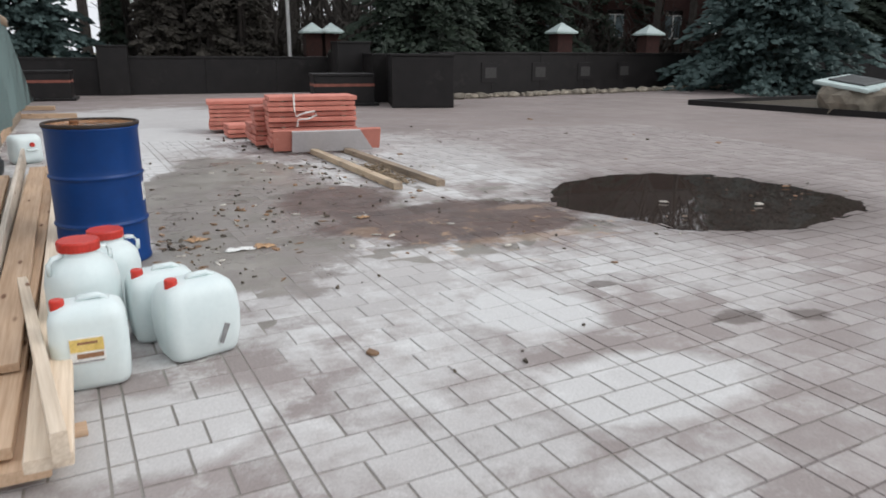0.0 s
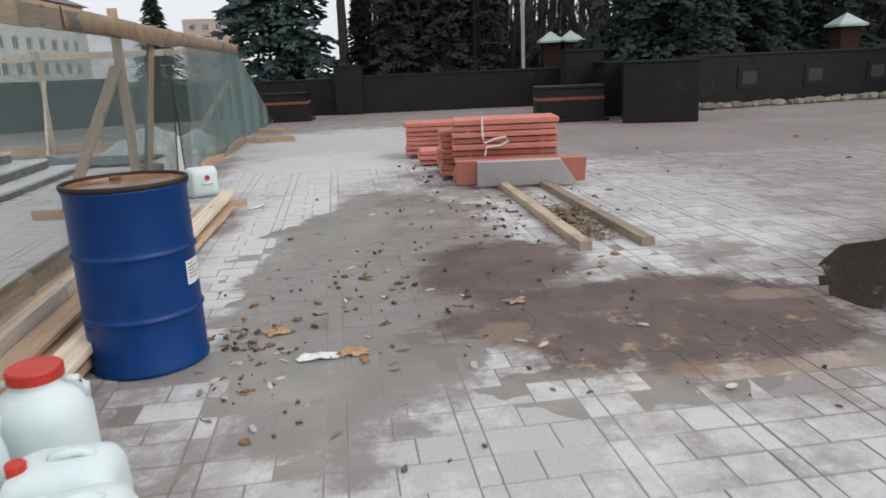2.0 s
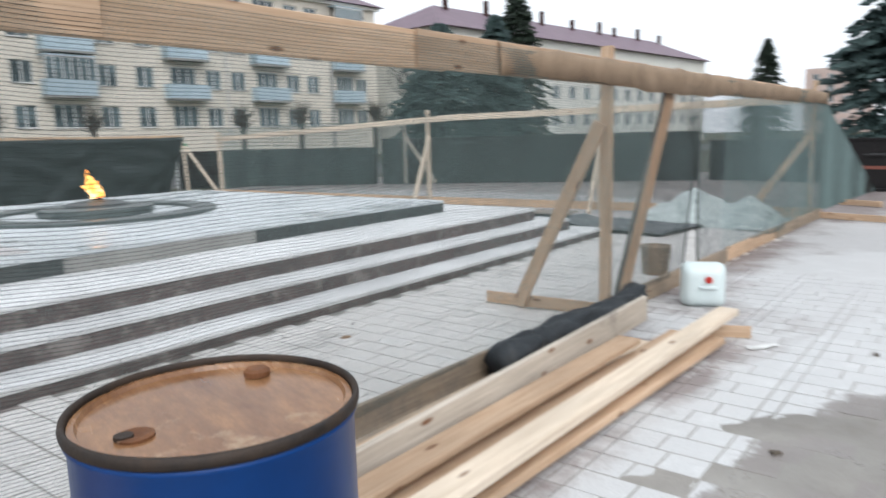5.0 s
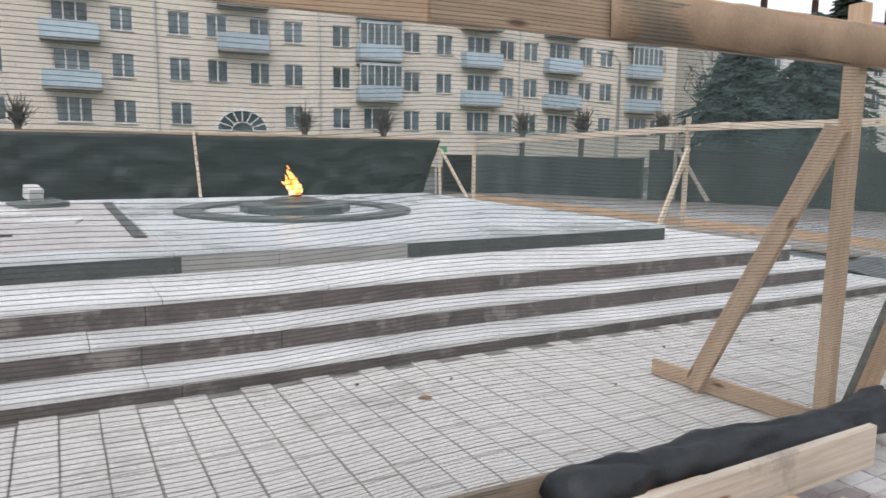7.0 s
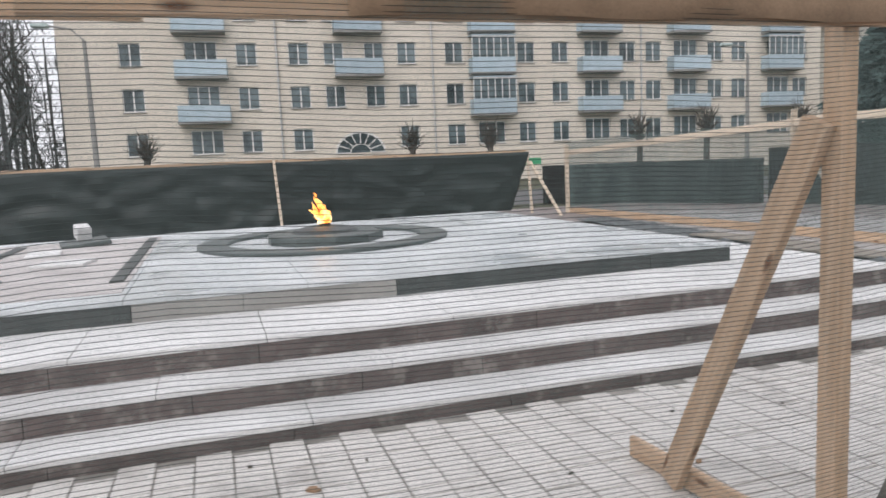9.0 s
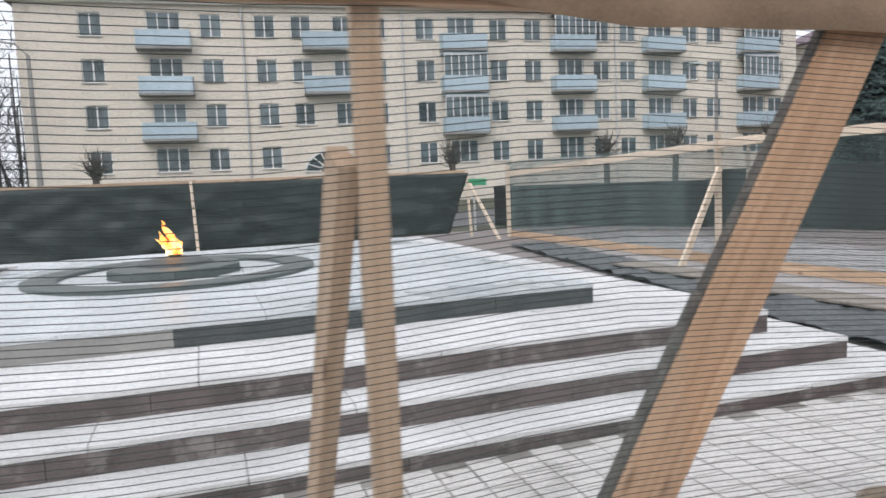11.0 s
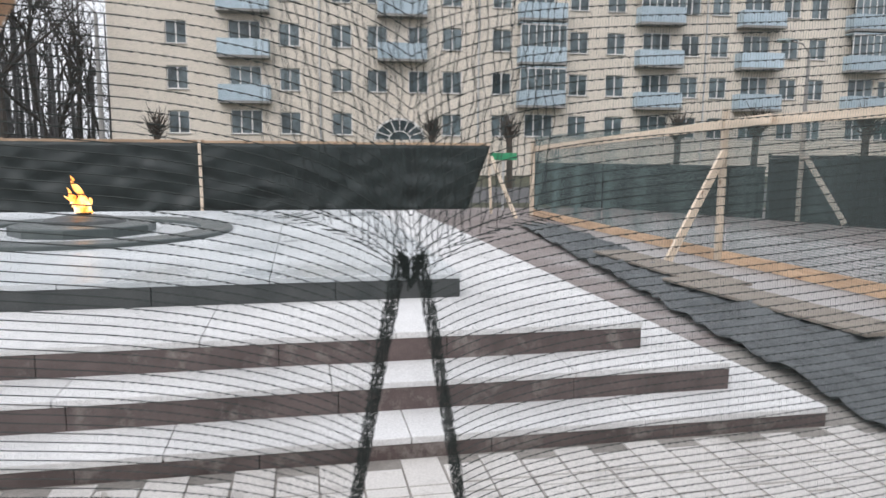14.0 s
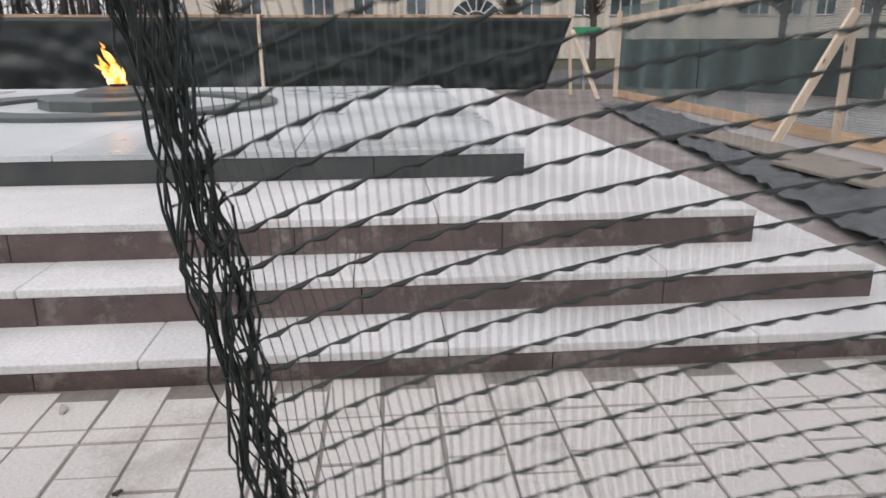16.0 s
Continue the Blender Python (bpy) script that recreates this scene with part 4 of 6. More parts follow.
def jerrycan(m, w, d, h, label, printed=False, smudge=False, bulge=0.006, spout=(-0.36, -0.12)):
    c = thing("jerrycan", label, "jerrycan", m, "white plastic cans")
    part("body", rounded_can(w, d, h, 0.055, bulge), POLY_WHITE, c, smooth=True)
    bm = bmesh.new()
    tube(bm, [(-w * 0.12, 0, h - 0.012), (-w * 0.08, 0, h + 0.012), (w * 0.18, 0, h + 0.014), (w * 0.30, 0, h - 0.006)], 0.014, 8)
    part("grip", bm, POLY_WHITE, c, smooth=True)
    part("cap", lathe(bmesh.new(), [(0.026, h - 0.03), (0.028, h - 0.02), (0.028, h + 0.018), (0.024, h + 0.023), (0.005, h + 0.023)], 20, Matrix.Translation((w * spout[0], d * spout[1], 0))), POLY_RED, c, "red screw cap")
    if printed:
        lab = part("product_label", boxed((-0.075, -d / 2 - 0.011, h * 0.36), (0.055, -d / 2 - 0.0075, h * 0.66)), PAPER, c, "printed yellow and white product label")
        f = -d / 2 - 0.0115
        part("print_panel", boxed((-0.072, f - 0.001, h * 0.50), (0.052, f, h * 0.65)), PRINT_YELLOW, lab)
        part("print_panel", boxed((-0.050, f - 0.001, h * 0.42), (0.048, f, h * 0.475)), PRINT_BROWN, lab)
        part("print_bar", boxed((-0.045, f - 0.002, h * 0.585), (0.03, f - 0.001, h * 0.615)), PRINT_BROWN, lab)
        part("print_bar", boxed((-0.07, f - 0.001, h * 0.37), (0.05, f, h * 0.385)), PRINT_GREY, lab)
    if smudge:
        bm = bmesh.new()
        for k in range(6):
            a = bm.verts.new((0.045 + 0.006 * k, -d / 2 - bulge - 0.003, 0.07 + 0.018 * k))
            b = bm.verts.new((0.062 + 0.008 * k, -d / 2 - bulge - 0.003, 0.06 + 0.018 * k))
            if k:
                bm.faces.new((p0, p1, b, a))
            p0, p1 = a, b
        part("scuff", bm, PRINT_GREY, c, "dark scuff mark")
    return c


jerrycan(at(0.415, 4.735, 0, 4), 0.285, 0.21, 0.365, "white plastic jerrycan with red cap and printed label", True)
jerrycan(pose(0.845, 4.91, 0, 0, 0, 20), 0.315, 0.24, 0.36, "scuffed white plastic jerrycan with red cap", False, True, 0.012)
jerrycan(pose(0.70, 5.19, 0, 0, 0, 12), 0.30, 0.24, 0.335, "white plastic jerrycan standing behind a scuffed one")
jerrycan(pose(-0.93, 11.80, 0.17, 90, 0, 30), 0.31, 0.32, 0.30, "white plastic can lying on its side, red cap outward", False, False, 0.016, (0.10, 0.20))


def churn(m, label):
    c = thing("plastic_churn", label, "churn", m, "white plastic cans")
    part("body", lathe(bmesh.new(), [(0.12, 0.0), (0.142, 0.008), (0.150, 0.03), (0.157, 0.15), (0.156, 0.29), (0.145, 0.35), (0.110, 0.385), (0.086, 0.402), (0.081, 0.412), (0.081, 0.435)], 36), POLY_WHITE, c, smooth=True)
    part("lid", lathe(bmesh.new(), [(0.080, 0.425), (0.088, 0.427), (0.089, 0.462), (0.084, 0.469), (0.066, 0.467), (0.02, 0.467)], 32), POLY_RED, c, "red ribbed screw lid")
    for s in (-1, 1):
        bm = bmesh.new()
        tube(bm, [(s * 0.079, 0, 0.418), (s * 0.130, 0, 0.412), (s * 0.152, 0, 0.39), (s * 0.15, 0, 0.345)], 0.011, 8)
        part("lug_handle", bm, POLY_WHITE, c, smooth=True)
    return c


churn(at(0.364, 5.185, 0, 40) @ Matrix.Diagonal((1.04, 1.04, 1.10, 1)), "white plastic churn with red lid beside jerrycans")
churn(at(0.449, 5.565, 0, 10), "white plastic churn with red lid near the blue drum")

# boards lying along the fence
PILE = (
    ((0.26, 3.95, 0.05), (-0.30, 10.60, 0.045), 0.17, 0.045, WOOD), ((0.36, 3.86, 0.13), (-0.36, 11.0, 0.15), 0.14, 0.045, WOOD_PALE),
    ((0.40, 3.84, 0.19), (-0.10, 6.3, 0.12), 0.05, 0.10, WOOD_PALE), ((0.16, 4.0, 0.11), (-0.42, 10.4, 0.10), 0.15, 0.04, WOOD),
    ((0.02, 3.9, 0.05), (-0.56, 10.2, 0.05), 0.16, 0.045, WOOD_PALE), ((0.05, 4.3, 0.12), (-0.66, 10.35, 0.25), 0.035, 0.17, WOOD_GREY),
    ((0.10, 4.6, 0.16), (-0.46, 9.8, 0.19), 0.14, 0.035, WOOD), ((-0.16, 4.2, 0.06), (-0.72, 10.0, 0.06), 0.15, 0.04, WOOD_GREY),
    ((-0.10, 4.5, 0.11), (-0.78, 9.7, 0.13), 0.15, 0.04, WOOD), ((-0.34, 5.0, 0.06), (-0.86, 9.3, 0.06), 0.14, 0.04, WOOD_OLD),
)
for a, b, w, h, mt in PILE:
    ob = board("pine_board", a, b, w, h, mt, bow=0.012)
    tagged(ob, "long sawn pine board in a loose pile beside the fence", "board", "boards along the fence")
for a, b, w, h in (((-0.52, 10.74, 0.04), (-0.17, 10.93, 0.04), 0.04, 0.08), ((-0.1, 4.2, 0.015), (0.42, 4.28, 0.015), 0.07, 0.03)):
    tagged(board("wood_offcut", a, b, w, h, WOOD), "short pine offcut on the paving", "offcut")
tagged(board("pine_board", (-1.95, 18.25, 0.05), (-0.88, 18.10, 0.05), 0.03, 0.10, WOOD), "short pine board lying at the fence corner", "board")
tagged(board("pine_board", (-2.3, 20.6, 0.05), (-1.55, 20.4, 0.05), 0.05, 0.10, WOOD), "short pine board beyond the fence corner", "board")

# black net roll along the fence foot
bm = bmesh.new()
pts = [(fence_x(y) + 0.17 + 0.03 * math.sin(y * 5), y, 0.14 + 0.012 * math.sin(y * 7)) for y in [9.05 + 0.07 * i for i in range(29)]]
tube(bm, pts, [0.105 + 0.006 * math.sin(i * 1.9) + 0.010 * math.sin(i * 0.7) for i in range(29)], 30)
for v in bm.verts:
    v.co += Vector((0.5, 0.3, 0.6)) * 0.042 * (noise.noise(Vector((v.co.x * 22, v.co.y * 5, v.co.z * 22))) + 0.5 * noise.noise(v.co * 16))
tagged(part("net_roll", bm, FILM_BLACK, smooth=True), "loosely rolled black net lying against the bottom board", "net roll")

# bucket and film-covered heap inside the fence
bk = thing("bucket", "dirty beige plastic bucket inside the fence", "bucket", at(-1.78, 12.62, 0))
part("body", lathe(bmesh.new(), [(0.12, 0.0), (0.125, 0.01), (0.15, 0.27), (0.157, 0.28), (0.157, 0.29), (0.145, 0.29), (0.115, 0.02)], 28), WOOD_OLD, bk, smooth=True)
bm = bmesh.new()
tube(bm, [(0.155 * math.cos(a), 0.05 * math.sin(a) - 0.02, 0.275 - 0.14 * math.sin(a)) for a in [math.pi * i / 12 for i in range(13)]], 0.004, 6)
part("bail", bm, RIM_STEEL, bk)
bm = bmesh.new()
bmesh.ops.create_grid(bm, x_segments=70, y_segments=50, size=1)
for v in bm.verts:
    x, y = v.co.x, v.co.y
    r = math.sqrt(x * x + y * y)
    hgt = max(0, 1 - r ** 2.6) * 0.46 * (0.8 + 0.6 * noise.noise(Vector((x * 1.6, y * 1.6, 2))))
    v.co = Vector((x * 1.15, y * 0.80, max(0.0, hgt + 0.10 * noise.noise(Vector((x * 5, y * 5, 0))) * (r < 0.95)) + 0.004))
heap = tagged(part("plastic_film", bm, FILM_CLEAR, smooth=True, m=at(-3.15, 16.95, 0, 8)), "crumpled translucent film thrown over a low heap", "plastic film")

# dark sheeting and slabs lying beside the platform end
bm = bmesh.new()
bmesh.ops.create_grid(bm, x_segments=150, y_segments=26, size=0.5)
for v in bm.verts:
    u, w = v.co.x + 0.5, v.co.y
    ragged = 1 + 0.25 * noise.noise(Vector((u * 9, 2, 1)))
    hgt = 0.028 + 0.085 * abs(noise.noise(Vector((u * 34, w * 5, 4)))) + 0.03 * abs(noise.noise(Vector((u * 70, w * 16, 4)))) + 0.03 * noise.noise(Vector((u * 9, w * 7, 8)))
    v.co = Vector((-2.9 - 11.2 * u, 14.95 + 0.25 * u + (w + 0.5) * (1.25 - 0.5 * u) * ragged - 0.2 * u, max(0.006, hgt)))
ob = tagged(part("dark_sheeting", bm, TARP, smooth=True), "crumpled dark grey net sheet spread beside the platform", "sheeting")
ob.modifiers.new("thick", "SOLIDIFY").thickness = 0.004
for a, b in (((-7.6, 15.6, 0.09), (-5.2, 16.2, 0.09)), ((-9.8, 15.5, 0.08), (-7.2, 15.95, 0.08))):
    tagged(board("plywood_sheet", a, b, 0.5, 0.03, PLY_GREY), "grey weathered plywood sheet lying on dark sheeting", "plywood", "weathered sheets")

# ---- pink slab stacks ----
def slab(name, lo, hi, mat=SLAB_PINK, label="", group="stacked pink slabs", m=None):
    bm = boxed(lo, hi, 0.006)
    return tagged(part(name, bm, mat, m=m), label or "pink concrete slab in a stack on timbers", "slab", group)


srng = random.Random(8)
for m, w, d, n, z in ((at(2.72, 11.75, 0, -2), 1.20, 0.62, 10, 0.075), (at(2.05, 14.6, 0, -3), 1.10, 0.7, 7, 0.06), (at(2.30, 12.75, 0, 2), 0.7, 0.5, 4, 0.05), (at(2.25, 12.25, 0, 2), 0.55, 0.4, 8, 0.05), (at(1.95, 13.6, 0, 4), 0.5, 0.5, 3, 0.02)):
    for k in range(n):
        jx, jy = srng.uniform(-0.02, 0.02), srng.uniform(-0.03, 0.03)
        slab("concrete_slab", (-w / 2 + jx, -d / 2 + jy, z), (w / 2 + jx, d / 2 + jy, z + 0.058), m=m @ pose(0, 0, 0, 0, 0, srng.uniform(-1, 1)))
        z += 0.0700
        if k < n - 1:
            for s in (-0.35, 0.35):
                tagged(part("spacer", boxed((s * w - 0.03, -d / 2 + 0.02, z - 0.012), (s * w + 0.03, d / 2 - 0.02, z)), WOOD_OLD, m=m), "thin wooden spacer between stacked slabs", "spacer", "slab spacers")
lean = pose(2.86, 11.29, 0.055, 20, 0, -2)
slab("concrete_slab", (-0.74, -0.02, 0.0), (0.72, 0.03, 0.30), m=lean, label="pink slab leaning at the front of a stack", group="")
bm = bmesh.new()
vs = [bm.verts.new(p) for p in ((-0.50, -0.06, 0.0), (0.62, -0.06, 0.0), (0.42, -0.06, 0.30), (-0.50, -0.06, 0.30))]
f = bm.faces.new(vs)
ex = bmesh.ops.extrude_face_region(bm, geom=[f])
bmesh.ops.translate(bm, vec=(0, 0.038, 0), verts=[v for v in ex["geom"] if isinstance(v, bmesh.types.BMVert)])
bmesh.ops.recalc_face_normals(bm, faces=bm.faces)
tagged(part("concrete_slab", bm, SLAB_GREY, m=lean), "grey slab with a cut corner leaning on pink slabs", "slab")
bm = bmesh.new()
tube(bm, [(2.44, 11.41, 0.80), (2.44, 11.40, 0.58), (2.46, 11.39, 0.5), (2.56, 11.36, 0.545), (2.70, 11.34, 0.57), (2.73, 11.34, 0.52), (2.62, 11.35, 0.47), (2.48, 11.37, 0.46), (2.46, 11.36, 0.36)], 0.013, 6)
tagged(part("packing_strap", bm, STRAP), "loose white packing strap hanging down the pink slabs", "strap")
for a, b, mt, lb in (((2.94, 8.39, 0.04), (2.55, 12.2, 0.04), WOOD_MUDDY, "muddy pale timber bearer running out from under the slabs"), ((3.42, 8.43, 0.035), (3.0, 12.2, 0.035), WOOD_OLD, "greyed timber bearer running out from under the slabs")):
    tagged(board("timber_bearer", a, b, 0.10, 0.07, mt), lb, "timber", "timber bearers")

# ---- granite walls and blocks round the square ----
def wall_run(name, a, b, h, thick, label, posts=()):
    """A dark granite wall with a slightly proud coping and slab joints."""
    m, length = beam_between((*a, 0), (*b, 0), thick, h)
    w = thing(name, label, "wall", m, "granite parapet", "structure")
    n = max(1, round(length / 2.0))
    for i in range(n):
        part("granite_slab", boxed((-thick / 2, i * length / n + 0.003, -0.05), (thick / 2, (i + 1) * length / n - 0.003, h - 0.07), 0.004), GRANITE_DARK, w)
    part("coping", boxed((-thick / 2 - 0.025, 0, h - 0.068), (thick / 2 + 0.025, length, h), 0.008), GRANITE_DARK, w)
    return w


def granite_block(m, w, d, h, label, band=False, name="granite_block"):
    g = thing(name, label, "granite block", m)
    part("body", boxed((-w / 2, -d / 2, 0), (w / 2, d / 2, h - 0.06), 0.01), GRANITE_DARK, g)
    part("top", boxed((-w / 2 - 0.02, -d / 2 - 0.02, h - 0.058), (w / 2 + 0.02, d / 2 + 0.02, h), 0.008), GRANITE_DARK, g)
    if band:
        part("band", boxed((-w / 2 - 0.004, -d / 2 - 0.004, h * 0.60), (w / 2 + 0.004, d / 2 + 0.004, h * 0.69)), BRICK_RED, g, "reddish inlaid band")
        part("foot", boxed((-w / 2 - 0.1, -d / 2 - 0.1, 0), (w / 2 + 0.1, d / 2 + 0.1, 0.06), 0.01), GRANITE_DARK, g)
    return g


wall_run("wall_west", (-21.3, 16.9), (-15.9, 20.9), 1.17, 0.4, "low dark granite wall beyond the site fence")
wall_run("wall_west_rise", (-15.7, 21.05), (-7.6, 26.2), 1.42, 0.4, "long dark granite wall beyond the site fence")
wall_run("wall_north_west", (-7.35, 26.55), (-0.95, 26.5), 1.13, 0.4, "long low wall of polished dark granite slabs")
wall_run("wall_north", (-0.1, 26.5), (6.7, 26.6), 1.17, 0.4, "long low wall of polished dark granite slabs")
granite_block(at(-0.52, 26.45), 0.86, 0.8, 1.5, "tall dark granite pier in the wall")
granite_block(at(-2.15, 24.35), 1.25, 0.8, 0.80, "low dark granite planter box with reddish band", True, "granite_planter")
granite_block(at(5.2, 20.25, 0, -4), 1.55, 0.9, 0.80, "low dark granite planter box with reddish band", True, "granite_planter")
granite_block(at(5.95, 22.2), 0.95, 0.8, 1.62, "tall dark granite pier behind the planter")
wall_run("wall_north_return", (6.45, 26.4), (6.45, 20.8), 1.3, 0.5, "dark granite wall returning to the block")
granite_block(at(7.1, 19.55, 0, -14), 1.55, 2.0, 1.30, "large polished dark granite block at the wall end")
right_wall = wall_run("wall_north_east", (8.5, 22.2), (22.5, 25.6), 1.35, 0.45, "dark granite wall with square memorial plaques")
for s in (2.0, 4.1, 6.2, 8.2):
    p = part("plaque", boxed((0.225, s - 0.36, 0.42), (0.25, s + 0.36, 1.02), 0.004), GRANITE_DARK, right_wall, "dark square memorial plaque")
    part("inscription_panel", boxed((0.2505, s - 0.22, 0.56), (0.253, s + 0.22, 0.88)), PLAQUE, p)
wall_run("wall_east", (22.5, 25.6), (34, 21.5), 1.35, 0.45, "dark granite wall along the planted bed")

# ---- border of stones under the wall, planted bed with boulder ----
rrng = random.Random(5)
rocks = []
for k in range(4):
    me = bpy.data.meshes.new("border_stone")
    bm = rock_mesh(k + 1, (0.16, 0.12, 0.11))
    bm.to_mesh(me)
    bm.free()
    me.materials.append(ROCK)
    rocks.append(me)
for k in range(64):
    f = k / 63
    x, y = 8.6 + 13.0 * f, 21.45 + 3.1 * f + rrng.uniform(-0.12, 0.12)
    ob = shared("border_stone", rocks[k % 4], None, at(x, y, 0.045, rrng.uniform(0, 360)))
    ob.scale = (rrng.uniform(0.7, 1.3),) * 3
    tagged(ob, "rough field stone in the border under the wall", "stone", "border stones")
kerb_pts = [(14.2, 17.5), (15.6, 12.2), (24.0, 11.0), (24.0, 18.5)]
sheet("planting_bed", kerb_pts, 0.03, SOIL, "bare dark soil bed inside the kerb", "soil bed")
for a, b in zip(kerb_pts, kerb_pts[1:] + kerb_pts[:1]):
    tagged(board("kerb", (*a, 0.05), (*b, 0.05), 0.12, 0.16, GRANITE_DARK), "dark granite kerb round the soil bed", "kerb", "bed kerbs", "structure")
boulder = thing("memorial_boulder", "low rough boulder with a pale rim and dark slanted plaque", "boulder", at(15.95, 13.9, 0.03, 15))
bm = rock_mesh(11, (0.95, 0.7, 0.62), sub=3)
for v in bm.verts:
    v.co.z = min(v.co.z + 0.24, 0.66 + 0.06 * v.co.x + 0.1 * v.co.y)
part("stone", bm, ROCK, boulder)
part("rim", boxed((-0.85, -0.62, 0.0), (0.85, 0.62, 0.09), 0.03, pose(0, 0, 0.62, 8, -4, 0), 2), CAP_PALE, boulder, "pale stone rim")
part("plaque", boxed((-0.55, -0.42, 0.0), (0.6, 0.42, 0.04), 0.01, pose(0, 0, 0.71, 8, -4, 0)), GRANITE_GREEN, boulder, "dark green plaque")


# ---- apartment building across the street: local x along the facade (to world +y), local y into the house ----
def facade_wall(bm, length, height, holes, thick=0.4, x0=0.0):
    """A wall slab with real rectangular openings (xa, xb, za, zb)."""
    xs = sorted({x0, x0 + length, *[h[0] for h in holes], *[h[1] for h in holes]})
    zs = sorted({0.0, height, *[h[2] for h in holes], *[h[3] for h in holes]})

    def solid(i, j):
        if i < 0 or j < 0 or i >= len(xs) - 1 or j >= len(zs) - 1:
            return False
        cx, cz = (xs[i] + xs[i + 1]) / 2, (zs[j] + zs[j + 1]) / 2
        return not any(h[0] < cx < h[1] and h[2] < cz < h[3] for h in holes)

    def quad(*p):
        bm.faces.new([bm.verts.new(q) for q in p])

    for i in range(len(xs) - 1):
        for j in range(len(zs) - 1):
            if not solid(i, j):
                continue
            a, b, c, d = xs[i], xs[i + 1], zs[j], zs[j + 1]
            quad((a, 0, c), (b, 0, c), (b, 0, d), (a, 0, d))
            for di, dj, p, q in ((-1, 0, (a, c), (a, d)), (1, 0, (b, d), (b, c)), (0, -1, (b, c), (a, c)), (0, 1, (a, d), (b, d))):
                if not solid(i + di, j + dj):
                    quad((p[0], 0, p[1]), (p[0], thick, p[1]), (q[0], thick, q[1]), (q[0], 0, q[1]))


def window_meshes(w, h, mull):
    bm = bmesh.new()
    t = 0.07
    bars = [-w / 2] + [-w / 2 + w * k / mull for k in range(1, mull)] + [w / 2]
    lights = []
    for k in range(mull):
        a = bars[k] + (t if k == 0 else 0.045)
        b = bars[k + 1] - (t if k == mull - 1 else 0.045)
        lights.append((a, b, t, h - t))
    facade_wall(bm, w, h, lights, 0.07, -w / 2)
    bmesh.ops.remove_doubles(bm, verts=bm.verts, dist=0.0005)
    bmesh.ops.translate(bm, vec=(0, 0.10, 0), verts=bm.verts)
    f = bpy.data.meshes.new("window_frame")
    bm.to_mesh(f)
    f.materials.append(FRAME_WHITE)
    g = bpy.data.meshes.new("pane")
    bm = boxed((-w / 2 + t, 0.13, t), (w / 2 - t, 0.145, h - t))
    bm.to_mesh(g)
    g.materials.append(GLASS_REFLECT)
    s = bpy.data.meshes.new("sill")
    bm = boxed((-w / 2 - 0.05, -0.08, -0.05), (w / 2 + 0.05, 0.12, -0.002))
    bm.to_mesh(s)
    s.materials.append(CONCRETE)
    return f, g, s


WIN2, WIN3 = window_meshes(1.32, 1.45, 2), window_meshes(2.0, 1.55, 3)


def add_window(parent, x, z, meshes):
    f = shared("window", meshes[0], parent, pose(x, 0, z))
    shared("pane", meshes[1], f)
    shared("sill", meshes[2], f)


def add_balcony(parent, x, z, w, glazed):
    b = part("balcony", boxed((-w / 2, -0.95, 0.0), (w / 2, -0.90, 1.0), 0.01), BALCONY_BLUE, parent, "pale blue balcony parapet", m=pose(x, 0, z))
    for s in (-1, 1):
        part("side_panel", boxed((s * w / 2 - 0.03, -0.90, 0.0), (s * w / 2 + 0.03, 0, 1.0)), BALCONY_BLUE, b)
    part("slab", boxed((-w / 2 - 0.05, -1.0, -0.16), (w / 2 + 0.05, 0, -0.004)), CONCRETE, b)
    if glazed:
        bm = bmesh.new()
        n = 6
        for k in range(n + 1):
            q = -w / 2 + w * k / n
            box(bm, (q - 0.035, -0.95, 1.0), (q + 0.035, -0.89, 2.35))
        box(bm, (-w / 2, -0.95, 2.35), (w / 2, -0.89, 2.45))
        part("glazing_frame", bm, FRAME_WHITE, b)
        part("pane", boxed((-w / 2 + 0.04, -0.925, 1.0), (w / 2 - 0.04, -0.915, 2.35)), GLASS_REFLECT, b)
        part("hood", boxed((-w / 2 - 0.05, -1.0, 2.455), (w / 2 + 0.05, 0, 2.52)), BALCONY_BLUE, b)


FACADE = pose(-47.2, 0, 0, 0, 0, 90 + 3.15)
house = thing("apartment_building", "four-storey cream apartment building with pale blue balconies and purple roof", "building", FACADE)
COLS2 = (-0.9, 6.1, 9.4, 11.7, 14.4, 16.65, 20.0, 25.3, 27.9, 33.25, 35.4, 40.65, 42.75, 48.3)
BALC = {3.3: (1, 2, 3), 13.3: (2, 3), 22.6: (1, 2, 3), 30.8: (1, 2, 3), 38.1: (1, 2, 3), 46.3: (1, 2, 3)}
GLAZED = {(22.6, 1), (22.6, 2), (30.8, 3), (46.3, 3), (46.3, 2)}
ROWS = (2.62, 5.40, 8.20, 11.0)
holes, wins = [], []
for x in COLS2:
    for r, z in enumerate(ROWS):
        if r == 0 and x in (11.7, 14.4):
            continue
        holes.append((x - 0.66, x + 0.66, z, z + 1.45))
        wins.append((x, z, WIN2))
for x in BALC:
    if x == 13.3:
        continue
    for r, z in enumerate(ROWS):
        holes.append((x - 1.0, x + 1.0, z, z + 1.55))
        wins.append((x, z, WIN3))
bm = bmesh.new()
facade_wall(bm, 55.2, 13.2, holes, 0.45, -5.0)
